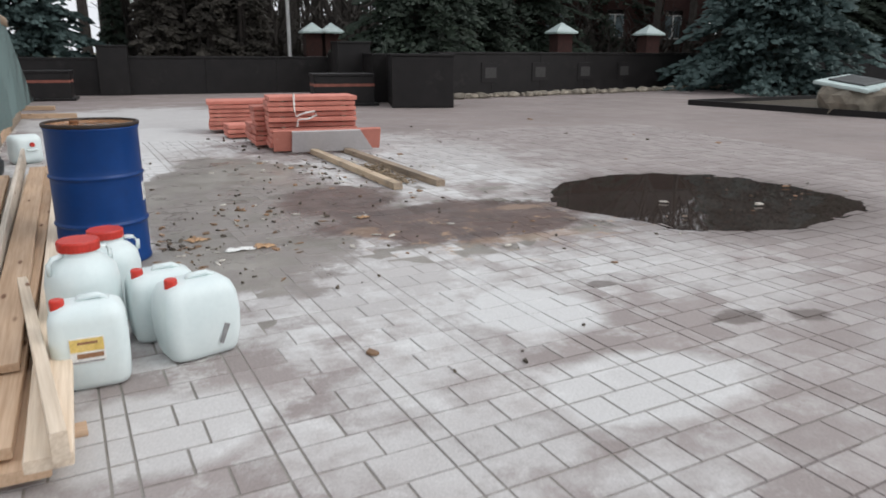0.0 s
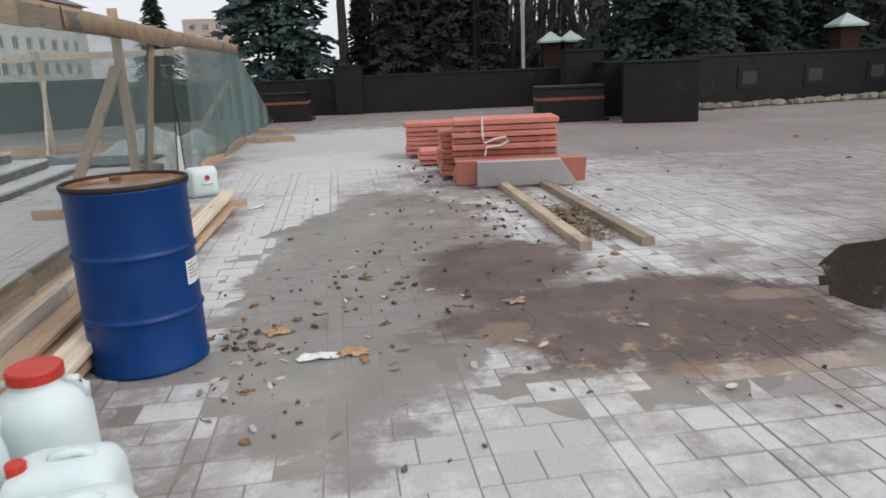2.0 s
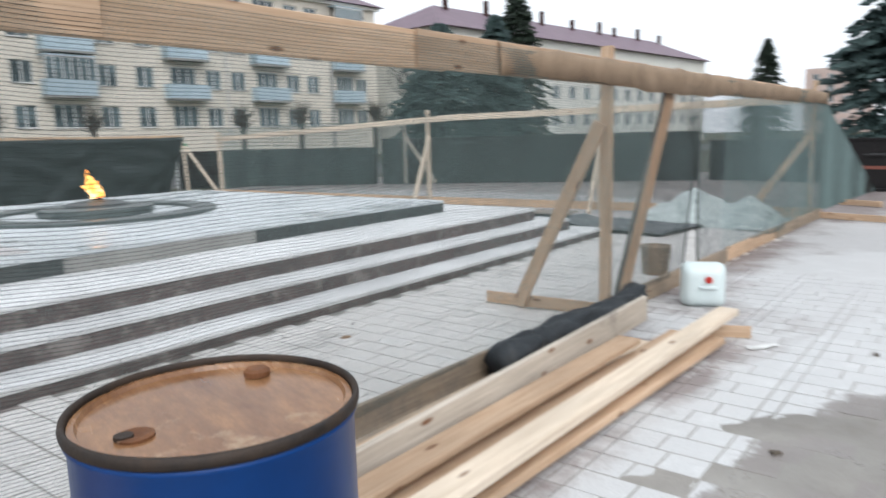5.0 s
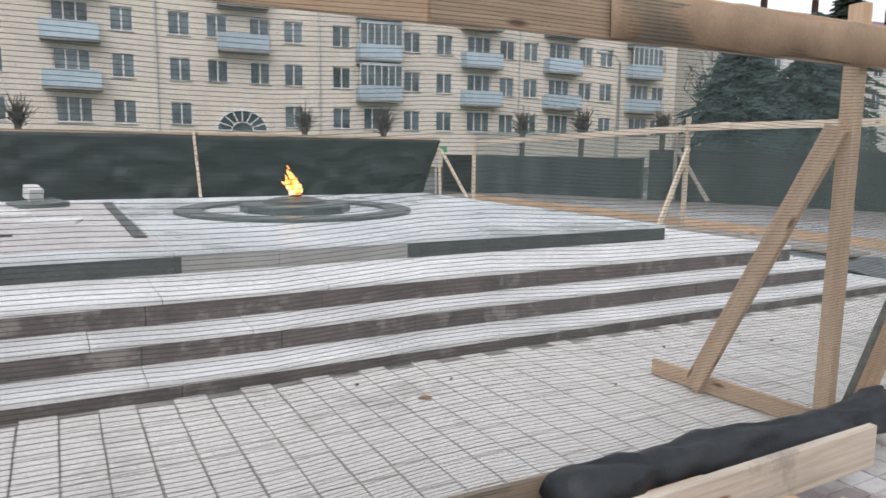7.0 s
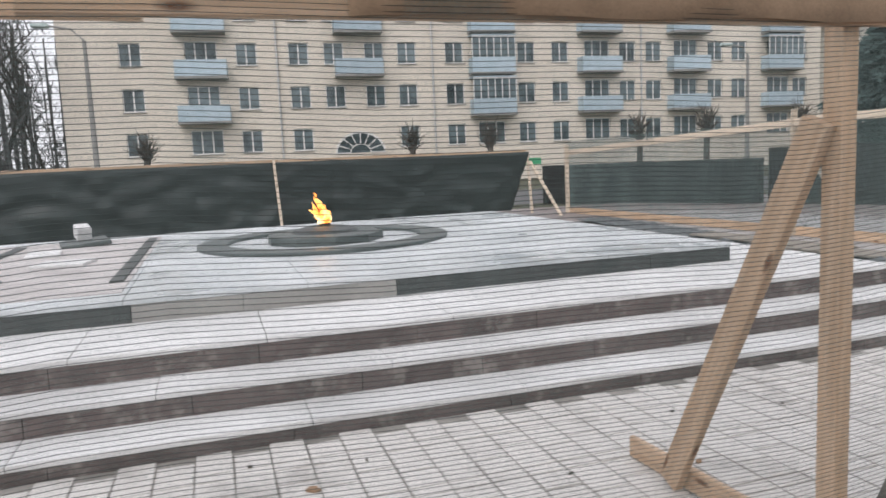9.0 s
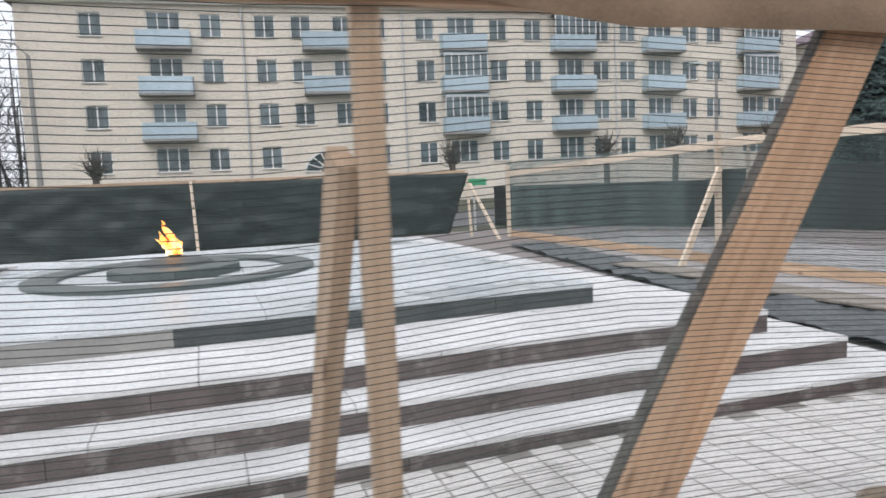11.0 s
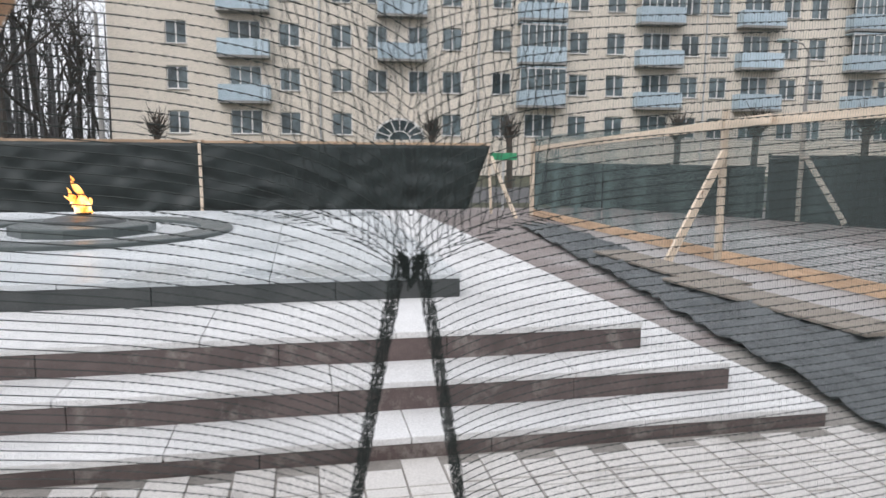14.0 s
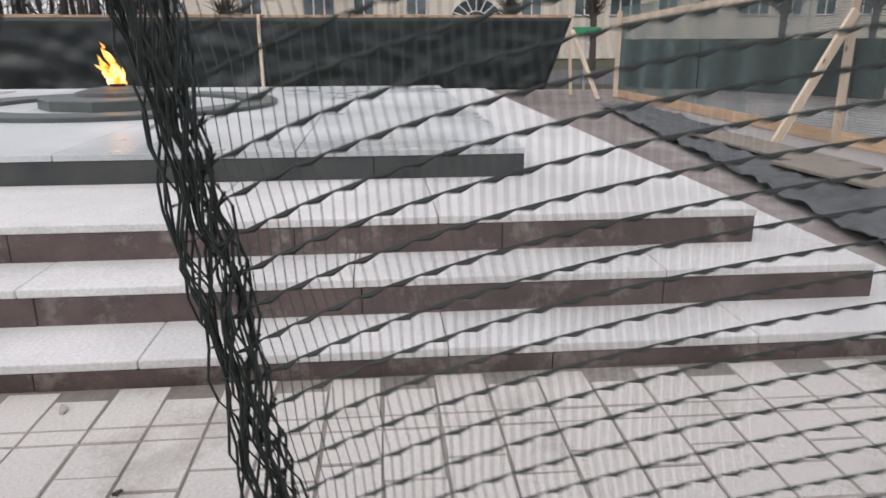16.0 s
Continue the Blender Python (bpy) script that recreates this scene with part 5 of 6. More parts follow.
for p in (((-5, 0, 0), (-5, 13, 0), (-5, 13, 13.2), (-5, 0, 13.2)), ((50.2, 0, 0), (50.2, 0, 13.2), (50.2, 13, 13.2), (50.2, 13, 0)), ((-5, 13, 0), (50.2, 13, 0), (50.2, 13, 13.2), (-5, 13, 13.2)), ((-5, 0.45, 0), (-5, 0.45, 13.2), (50.2, 0.45, 13.2), (50.2, 0.45, 0))):
    if p[0][1] == 0.45:
        continue
    bm.faces.new([bm.verts.new(q) for q in p])
part("wall", bm, RENDER_CREAM, house)
part("inner_wall", boxed((-4.5, 1.2, 0), (49.7, 1.3, 13)), PRINT_GREY, house, "dim rooms behind the windows")
bm = bmesh.new()
r0 = [bm.verts.new(p) for p in ((-5.7, -0.7, 13.25), (50.9, -0.7, 13.25), (50.9, 13.7, 13.25), (-5.7, 13.7, 13.25))]
r1 = [bm.verts.new(p) for p in ((0.5, 6.5, 16.6), (44.7, 6.5, 16.6))]
for f in ((r0[0], r0[1], r1[1], r1[0]), (r0[1], r0[2], r1[1]), (r0[2], r0[3], r1[0], r1[1]), (r0[3], r0[0], r1[0]), tuple(r0[::-1])):
    bm.faces.new(f)
roof_ob = part("roof", bm, ROOF_PURPLE, house, "purple sheet-metal hip roof")
part("cornice", boxed((-5.3, -0.35, 12.95), (50.5, -0.004, 13.24), 0.03), RENDER_WHITE, house)
for x, y in ((6, 4), (13, 5), (21, 4), (29, 5), (36, 4), (43, 5)):
    part("chimney", boxed((x - 0.5, y - 0.4, 14.0), (x + 0.5, y + 0.4, 17.4), 0.03), BRICK_RED, roof_ob)
for x, z, ms in wins:
    add_window(house, x, z, ms)
for x, rows in BALC.items():
    for r in rows:
        add_balcony(house, x, ROWS[r] - 0.72, 3.1, (x, r) in GLAZED)
# arched stair window over the passage
bm = bmesh.new()
R = 1.65
ring_o, ring_i = [], []
for k in range(17):
    a = math.pi * k / 16
    ring_o.append((R * math.cos(a), R * 0.82 * math.sin(a)))
vs = [bm.verts.new((x, -0.02, z)) for x, z in ring_o]
bm.faces.new(vs)
arch = part("arch_window", bm, GLASS_REFLECT, house, "half-round window with radial white bars", m=pose(13.15, 0, 2.35))
bm = bmesh.new()
for k in range(16):
    a, b = ring_o[k], ring_o[k + 1]
    tube(bm, [(a[0], -0.05, a[1]), (b[0], -0.05, b[1])], 0.09, 4)
    tube(bm, [(a[0] * 0.42, -0.05, a[1] * 0.42), (b[0] * 0.42, -0.05, b[1] * 0.42)], 0.05, 4)
for k in range(0, 17, 2):
    a = ring_o[k]
    tube(bm, [(a[0] * 0.42, -0.05, a[1] * 0.42), (a[0], -0.05, a[1])], 0.055, 4)
part("arch_bars", bm, FRAME_WHITE, arch)
for x in (8.0, 18.4, 34.3):
    bm = bmesh.new()
    tube(bm, [(x, -0.12, 0.1), (x, -0.12, 13.0)], 0.07, 8)
    part("downpipe", bm, POLE_GREY, house)

# ---- second house with purple roof, tower block far off ----
far_house = thing("apartment_building", "long pale house with purple roof and chimneys behind spruces", "building", pose(-45.5, 54, 0, 0, 0, 91))
bm = bmesh.new()
hs = [(x - 0.7, x + 0.7, z, z + 1.5) for x in [3 + 3.2 * k for k in range(17)] for z in (2.4, 5.4, 8.4)]
facade_wall(bm, 58, 11.6, hs, 0.4, 0.0)
for p in (((0, 0, 0), (0, 12, 0), (0, 12, 11.6), (0, 0, 11.6)), ((58, 0, 0), (58, 0, 11.6), (58, 12, 11.6), (58, 12, 0))):
    bm.faces.new([bm.verts.new(q) for q in p])
part("wall", bm, RENDER_WHITE, far_house)
part("inner_wall", boxed((0.4, 1.2, 0), (57.6, 1.3, 11.5)), PRINT_GREY, far_house)
bm = bmesh.new()
r0 = [bm.verts.new(p) for p in ((-0.7, -0.7, 11.6), (58.7, -0.7, 11.6), (58.7, 12.7, 11.6), (-0.7, 12.7, 11.6))]
r1 = [bm.verts.new(p) for p in ((5.5, 6, 14.8), (52.5, 6, 14.8))]
for f in ((r0[0], r0[1], r1[1], r1[0]), (r0[1], r0[2], r1[1]), (r0[2], r0[3], r1[0], r1[1]), (r0[3], r0[0], r1[0]), tuple(r0[::-1])):
    bm.faces.new(f)
far_roof = part("roof", bm, ROOF_PURPLE, far_house, "purple sheet-metal hip roof")
for k in range(9):
    part("chimney", boxed((6 + 5.6 * k + 0.9 * (k % 3), 4.7, 13.0), (6.45 + 5.6 * k + 0.9 * (k % 3), 5.15, 15.5 + 0.35 * (k % 2)), 0.03), BRICK_DARK, far_roof)
for x0, x1, z, z1 in hs:
    add_window(far_house, (x0 + x1) / 2, z, WIN2)

tower = thing("apartment_building", "tall pinkish block of flats far off", "building", pose(-63, 208, 0, 0, 0, 12))
hs = [(x - 0.8, x + 0.8, z, z + 1.5) for x in (2.5, 6.0, 9.5, 13) for z in [2 + 2.9 * k for k in range(5)]]
bm = bmesh.new()
facade_wall(bm, 15.5, 16.5, hs, 0.4, 0)
for p in (((0, 0, 0), (0, 14, 0), (0, 14, 16.5), (0, 0, 16.5)), ((15.5, 0, 0), (15.5, 0, 16.5), (15.5, 14, 16.5), (15.5, 14, 0)), ((0, 0, 16.5), (15.5, 0, 16.5), (15.5, 14, 16.5), (0, 14, 16.5))):
    bm.faces.new([bm.verts.new(q) for q in p])
part("wall", bm, RENDER_PINK, tower)
part("inner_wall", boxed((0.4, 1.2, 0), (15.1, 1.3, 16.4)), PRINT_GREY, tower)
for x0, x1, z, z1 in hs:
    add_window(tower, (x0 + x1) / 2, z, WIN2)


# ---- trees ----
def spruce_mesh(seed, height, radius, low=0.06, boughs=240, tufts=26):
    """Needle tufts on drooping boughs, in whorls, with gaps: one crown mesh of unit colour."""
    r = random.Random(seed)
    verts, faces = [], []
    for i in range(boughs):
        f = (i + r.random()) / boughs
        z = height * (low + (1 - low) * (1 - (1 - f) ** 1.35))
        reach = radius * (1 - z / height) ** 0.75 * r.uniform(0.72, 1.12) + 0.12
        a = r.uniform(0, 2 * math.pi)
        ca, sa = math.cos(a), math.sin(a)
        rise, droop = r.uniform(0.0, 0.25), r.uniform(0.25, 0.5)
        n = max(6, int(tufts * (0.35 + reach / radius)))
        for k in range(n):
            q = 0.12 + 0.88 * (k + r.random()) / n
            px, side = reach * q, r.gauss(0, 0.09 + 0.16 * (1 - q)) * min(1.6, reach)
            pz = z + reach * (rise * q - droop * q * q) + r.gauss(0, 0.035)
            x, y = ca * px - sa * side, sa * px + ca * side
            ln, wd = r.uniform(0.16, 0.34) * (0.55 + 0.12 * radius), r.uniform(0.05, 0.10) * (0.7 + 0.1 * radius)
            b = a + r.uniform(-0.9, 0.9) + (0.7 if side > 0 else -0.7) * (1 - q)
            dx, dy, dz = math.cos(b) * ln, math.sin(b) * ln, r.uniform(-0.45, 0.12) * ln
            ox, oy = -math.sin(b) * wd, math.cos(b) * wd
            n0 = len(verts)
            verts += [(x - dx * 0.3, y - dy * 0.3, pz), (x + dx * 0.3 + ox, y + dy * 0.3 + oy, pz + dz * 0.4 - 0.04), (x + dx, y + dy, pz + dz), (x + dx * 0.3 - ox, y + dy * 0.3 - oy, pz + dz * 0.4 - 0.04), (x + dx * 0.3, y + dy * 0.3, pz + dz * 0.3 + wd * 0.9)]
            faces += [(n0, n0 + 1, n0 + 4), (n0 + 1, n0 + 2, n0 + 4), (n0 + 2, n0 + 3, n0 + 4), (n0 + 3, n0, n0 + 4)]
    me = bpy.data.meshes.new("crown")
    me.from_pydata(verts, [], faces)
    return me


def trunk_mesh(height, r):
    bm = bmesh.new()
    tube(bm, [(0, 0, -0.1), (0.02, 0.01, height * 0.3), (-0.01, 0.03, height * 0.65), (0, 0, height * 0.98)], [r, r * 0.75, r * 0.4, 0.02], 9)
    me = bpy.data.meshes.new("trunk")
    bm.to_mesh(me)
    me.materials.append(BARK)
    return me


SPRUCES = {}
for key, seed, h, r, mat, n, t in (("blue", 1, 7.5, 2.7, SPRUCE_BLUE, 330, 40), ("tall", 2, 15.0, 4.4, SPRUCE_GREEN, 460, 46), ("wide", 3, 8.5, 3.8, SPRUCE_GREEN, 330, 44), ("bluewide", 5, 6.5, 3.6, SPRUCE_BLUE, 330, 46), ("slim", 6, 4.4, 0.75, SPRUCE_GREEN, 150, 18), ("column", 8, 10.0, 0.95, BROWN_CONIFER, 420, 22)):
    me = spruce_mesh(seed, h, r, 0.03, n, t)
    me.materials.append(mat)
    SPRUCES[key] = (me, trunk_mesh(h, 0.16 + h * 0.01))


def spruce(key, x, y, label, scale=1.0, turn=0, z=-0.06):
    t = thing("spruce_tree", label, "tree", at(x, y, z, turn), "conifers")
    t.scale = (scale,) * 3
    shared("trunk", SPRUCES[key][1], t)
    shared("crown", SPRUCES[key][0], t)
    return t


spruce("blue", -3.95, 33.5, "dense blue spruce behind the granite wall", 1.2, 20)
for k, (x, y, q) in enumerate(((0.9, 31.4, 1.0), (1.9, 32.0, 1.1), (2.8, 31.3, 1.05), (3.6, 32.2, 1.0), (4.3, 31.6, 0.9), (1.4, 33.2, 1.15), (3.2, 33.4, 1.1))):
    spruce("column", x, y, "dense dark brown columnar conifer behind the wall", q, 51 * k)
spruce("slim", -0.75, 34.5, "small slim dark conifer beside a blue spruce", 1.0, 120)
spruce("tall", -26.5, 41.5, "tall green spruce in front of the far house", 0.70, 50)
# these two take the blue needle colour in place of haze over green
spruce("bluewide", -28.3, 36.6, "broad spruce beyond the site fence, haze painted as bluish needles", 1.22, 200)
spruce("blue", -25.6, 38.4, "spruce beyond the site fence, haze painted as bluish needles", 1.10, 250)
spruce("tall", -19.0, 62.0, "tall dark spruce far behind the fence", 0.54, 90)
spruce("wide", 10.2, 29.0, "broad green spruce with low boughs over the wall", 1.0, 10)
for k, (x, y, q) in enumerate(((19, 37, 1.0), (31.5, 30, 1.1), (37.5, 32, 1.2), (41, 28, 1.15), (27, 43, 1.2), (45, 36, 1.2), (38, 22, 1.1))):
    spruce("tall", x, y, "tall dark spruce in the park behind the wall", q, 40 * k)
spruce("bluewide", 21.5, 22.0, "broad bluish spruce beside the planted bed", 1.1, 70)
spruce("wide", 14.6, 33.0, "dark green spruce behind the brick pillars", 0.8, 140)


def bare_tree_mesh(seed, height, levels=4):
    r = random.Random(seed)
    bm = bmesh.new()

    def grow(p, d, length, rad, level):
        pts, radii, q = [p], [rad], Vector(p)
        for i in range(3):
            d = (d + Vector((r.gauss(0, 0.13), r.gauss(0, 0.13), r.gauss(0.05, 0.08)))).normalized()
            q = q + d * length / 3
            pts.append(q.copy())
            radii.append(rad * (1 - 0.25 * (i + 1)) + 0.006)
        tube(bm, pts, radii, 6 if level < 2 else 3)
        if level >= levels:
            return
        for k in range(r.randint(5, 7) if level == 0 else r.randint(3, 5)):
            f = r.uniform(0.3, 1.0) if level else r.uniform(0.35, 1.0)
            i = min(2, int(f * 3))
            s = pts[i].lerp(pts[i + 1], f * 3 - i)
            side = Vector((r.gauss(0, 1), r.gauss(0, 1), r.uniform(0.1, 0.9))).normalized()
            grow(s, (d * 0.55 + side * 0.75).normalized(), length * r.uniform(0.42, 0.62), rad * 0.42, level + 1)

    grow(Vector((0, 0, -0.1)), Vector((0, 0, 1)), height * 0.62, height * 0.016, 0)
    me = bpy.data.meshes.new("limbs")
    bm.to_mesh(me)
    bm.free()
    me.materials.append(BARK)
    return me


BARE = [bare_tree_mesh(k, 14) for k in (21, 22, 23)]
trng = random.Random(12)


def bare_tree(x, y, scale, k, label="leafless deciduous tree with dark bark"):
    ob = tagged(shared("bare_tree", BARE[k % 3], None, at(x, y, -0.06, trng.uniform(0, 360))), label, "tree", "bare trees")
    ob.scale = (scale,) * 3


for k, (x, y) in enumerate(((-47, -8.5), (-44, -11), (-50, -10.5), (-46, -14.5), (-42, -9), (-52, -9), (-56, -12), (-49, -13), (-60, -10), (-53, -17), (-58, -20), (-46, -18), (-64, -16), (-50, -24))):
    bare_tree(x, y, trng.uniform(0.9, 1.3), k, "leafless tree beside the apartment building")
for k, (x, y, q) in enumerate(((-36.5, 41.0, 0.55), (-38.5, 44.5, 0.7), (-34.6, 40.0, 0.45), (-33.0, 42.5, 0.55))):
    bare_tree(x, y, q, k, "leafless tree between the two houses")
for k, (x, y) in enumerate(((15.0, 35.0), (18.5, 38.5), (22.0, 37.0), (25.5, 39.5), (27.0, 36.0))):
    bare_tree(x, y, 0.95 + 0.06 * k, k, "leafless park tree before the dark brick house")
for k in range(44):
    bare_tree(trng.uniform(-1, 56), trng.uniform(38, 66), trng.uniform(0.9, 1.5), k, "leafless park tree behind the granite wall")
# dense trunks of the park far behind
for k in range(60):
    x, y = trng.uniform(-4, 60), trng.uniform(44, 80)
    ob = tagged(shared("tree_trunk", SPRUCES["tall"][1], None, at(x, y, -0.06)), "tall dark trunk in the park", "tree", "park trunks")
    ob.scale = (0.9, 0.9, trng.uniform(0.8, 1.2))



def stem_clump_mesh(seed):
    """Crowded upright stems that rise from one stool, with fine twigs."""
    r = random.Random(seed)
    bm = bmesh.new()
    for _ in range(20):
        a, q = r.uniform(0, 6.28), r.random() ** 0.5
        x, y = math.cos(a) * q, math.sin(a) * q
        h = r.uniform(6.5, 10.5)
        p = [Vector((x * (0.75 + 0.5 * f) + r.gauss(0, 0.07), y * (0.75 + 0.5 * f) + r.gauss(0, 0.07), h * f - 0.1)) for f in (0, 0.3, 0.65, 1)]
        w = r.uniform(0.05, 0.13)
        tube(bm, p, [w, w * 0.8, w * 0.55, 0.012], 5)
        for _ in range(70):
            f = r.uniform(0.02, 0.95)
            i = min(2, int(f * 3))
            s0 = p[i].lerp(p[i + 1], f * 3 - i)
            b, ln = r.uniform(0, 6.28), r.uniform(0.3, 1.1)
            e = s0 + Vector((math.cos(b) * ln * 0.6, math.sin(b) * ln * 0.6, ln * r.uniform(0.2, 0.9)))
            m = s0.lerp(e, 0.5) + Vector((r.gauss(0, 0.05), r.gauss(0, 0.05), 0))
            tube(bm, [s0, m, e], [0.016, 0.010, 0.004], 3)
    me = bpy.data.meshes.new("stems")
    bm.to_mesh(me)
    bm.free()
    me.materials.append(BARK_WET)
    return me


STEMS = [stem_clump_mesh(71), stem_clump_mesh(72)]
for k, (x, y) in enumerate(((1.0, 32.4), (2.1, 31.8), (3.0, 32.8), (3.9, 32.0), (1.6, 34.0), (4.4, 33.8), (0.3, 34.4))):
    tagged(shared("bare_tree", STEMS[k % 2], None, at(x, y, -0.06, 67 * k)), "many-stemmed dark leafless tree behind the granite wall", "tree", "many-stemmed trees")

# the wood behind: crowded dark stems and undergrowth, past counting
def thicket(name, x0, x1, y0, y1, stems, twigs, height, label, seed, mat):
    r = random.Random(seed)
    verts, faces = [], []

    def sliver(a, b, w):
        n0 = len(verts)
        dx = w
        verts.extend([(a[0] - dx, a[1], a[2]), (a[0] + dx, a[1], a[2]), (b[0] + dx * 0.5, b[1], b[2]), (b[0] - dx * 0.5, b[1], b[2]), (a[0], a[1] - dx, a[2]), (a[0], a[1] + dx, a[2]), (b[0], b[1] + dx * 0.5, b[2]), (b[0], b[1] - dx * 0.5, b[2])])
        faces.append((n0, n0 + 1, n0 + 2, n0 + 3))
        faces.append((n0 + 4, n0 + 5, n0 + 6, n0 + 7))

    for _ in range(stems):
        x, y = r.uniform(x0, x1), r.uniform(y0, y1)
        sliver((x, y, -0.06), (x + r.gauss(0, 0.5), y, r.uniform(0.6, 1.0) * height), r.uniform(0.05, 0.2))
    for _ in range(twigs):
        x, y, z = r.uniform(x0, x1), r.uniform(y0, y1), abs(r.gauss(0, 0.45)) * height
        sliver((x, y, z), (x + r.gauss(0, 0.7), y + r.gauss(0, 0.7), z + r.uniform(0.2, 1.3)), r.uniform(0.015, 0.07))
    tagged(pydata(name, verts, faces, mat), label, "woodland", "", "stuff")


thicket("far_woods", -2, 75, 52, 85, 380, 11000, 15, "dense leafless dark wood behind the square", 51, BARK)
thicket("undergrowth", -1, 60, 36.5, 50, 400, 17000, 3.2, "dark brown leafless undergrowth behind the wall", 52, BARK)
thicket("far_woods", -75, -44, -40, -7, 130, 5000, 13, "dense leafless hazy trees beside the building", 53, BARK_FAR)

# dark brick house among the trees
bh = thing("brick_house", "dark red brick house half hidden behind trees", "building", pose(17, 42, 0, 0, 0, -8))
hs = [(x - 0.6, x + 0.6, 2.2, 3.9) for x in (2.5, 6.5, 10.5, 14.5)]
bm = bmesh.new()
facade_wall(bm, 17, 7.5, hs, 0.4, 0)
for p in (((0, 0, 0), (0, 9, 0), (0, 9, 7.5), (0, 0, 7.5)), ((17, 0, 0), (17, 0, 7.5), (17, 9, 7.5), (17, 9, 0))):
    bm.faces.new([bm.verts.new(q) for q in p])
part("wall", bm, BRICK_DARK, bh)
part("inner_wall", boxed((0.4, 1.0, 0), (16.6, 1.1, 7.4)), PRINT_GREY, bh)
bm = bmesh.new()
r0 = [bm.verts.new(p) for p in ((-0.6, -0.6, 7.5), (17.6, -0.6, 7.5), (17.6, 9.6, 7.5), (-0.6, 9.6, 7.5))]
r1 = [bm.verts.new(p) for p in ((-0.6, 4.5, 10.5), (17.6, 4.5, 10.5))]
for f in ((r0[0], r0[1], r1[1], r1[0]), (r0[1], r0[2], r1[1]), (r0[2], r0[3], r1[0], r1[1]), (r0[3], r0[0], r1[0]), tuple(r0[::-1])):
    bm.faces.new(f)
part("roof", bm, BARK_WET, bh)
for x0, x1, z, z1 in hs:
    add_window(bh, (x0 + x1) / 2, z, WIN2)

# street trees and shrubs before the building
def pollard_mesh(seed):
    """A short trunk with a knobbly head of upright twigs."""
    r = random.Random(seed)
    bm = bmesh.new()
    tube(bm, [(0, 0, -0.1), (0.03, 0.02, 1.2), (0.0, 0.05, 2.4)], [0.16, 0.13, 0.14], 7)
    for k in range(110):
        a, q = r.uniform(0, 6.28), r.uniform(0, 1)
        d = Vector((math.cos(a) * (0.3 + q), math.sin(a) * (0.3 + q), r.uniform(0.1, 1.9))).normalized()
        s = Vector((0, 0.05, r.uniform(1.9, 2.5)))
        n = s + d * r.uniform(0.25, 1.0)
        tube(bm, [s, s.lerp(n, 0.5) + Vector((r.gauss(0, 0.08), r.gauss(0, 0.08), 0.08)), n + Vector((0, 0, 0.15))], [0.032, 0.022, 0.008], 3)
    me = bpy.data.meshes.new("limbs")
    bm.to_mesh(me)
    bm.free()
    me.materials.append(SHRUB)
    return me


POLLARD = [pollard_mesh(61), pollard_mesh(62)]
for k, (x, y, q) in enumerate(((-31.0, 2.75, 1.0), (-33.2, 14.4, 1.05), (-30.6, 17.6, 1.0), (-32.0, 25.6, 1.1), (-32.5, 29.5, 1.15), (-32.0, 34.5, 1.2), (-33, -8.5, 1.0))):
    ob = tagged(shared("pollard_tree", POLLARD[k % 2], None, at(x, y, -0.06, 70 * k)), "small pollarded street tree before the building", "tree", "pollarded street trees")
    ob.scale = (q, q, q)
for x, y, h in ((-29.0, 1.35, 6.7), (-32.5, 31.8, 6.2)):
    pl = thing("street_lamp", "slender grey street lamp post with a bent arm", "street lamp", at(x, y, -0.06))
    bm = bmesh.new()
    tube(bm, [(0, 0, 0), (0, 0, h * 0.5), (0, 0, h)], [0.13, 0.10, 0.07], 8)
    part("post", bm, CONCRETE, pl)
    bm = bmesh.new()
    tube(bm, [(0, 0, h), (0.1, -0.4, h + 0.4), (0.3, -1.2, h + 0.5)], 0.04, 6)
    part("arm", bm, CONCRETE, pl)
    part("lantern", boxed((0.15, -1.7, h + 0.42), (0.45, -1.1, h + 0.56), 0.03), CAP_PALE, pl)

# flag pole and brick pillars with pale caps behind the wall
fp = tagged(part("flag_pole", lathe(bmesh.new(), [(0.07, -0.06), (0.07, 5.0), (0.05, 9.5)], 10), POLE_GREY, m=at(5.6, 30.5)), "thin pale metal pole behind the wall", "pole")


def brick_pillar(x, y, h, s=0.75):
    p = thing("brick_pillar", "red brick pillar with a pale pyramid cap", "pillar", at(x, y, -0.06), "brick pillars")
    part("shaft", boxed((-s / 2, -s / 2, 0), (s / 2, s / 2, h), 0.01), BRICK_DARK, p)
    bm = bmesh.new()
    e = s * 0.72
    b0 = [bm.verts.new(q) for q in ((-e, -e, h), (e, -e, h), (e, e, h), (-e, e, h))]
    b1 = [bm.verts.new(q) for q in ((-e, -e, h + 0.08), (e, -e, h + 0.08), (e, e, h + 0.08), (-e, e, h + 0.08))]
    t = bm.verts.new((0, 0, h + 0.5))
    for k in range(4):
        bm.faces.new((b0[k], b0[(k + 1) % 4], b1[(k + 1) % 4], b1[k]))
        bm.faces.new((b1[k], b1[(k + 1) % 4], t))
    bm.faces.new(b0[::-1])
    part("cap", bm, CAP_PALE, p, "pale green pyramid cap")


for x, y in ((7.6, 36.0), (8.5, 36.0), (17.7, 30.5), (22.8, 31.0), (33.4, 29.0)):
    brick_pillar(x, y, 2.2)

# low hedge wall across the street and sign
wall_run("wall_street", (-22.5, 40), (-12, 33), 1.3, 0.4, "dark low wall beyond the fence end")
sg = thing("street_sign", "small green sign on a post beyond the fence", "sign", at(-18.2, 15.35, -0.012, 95))
part("post", boxed((-0.025, 0, 0), (0.025, 0.04, 1.5)), POLE_GREY, sg)
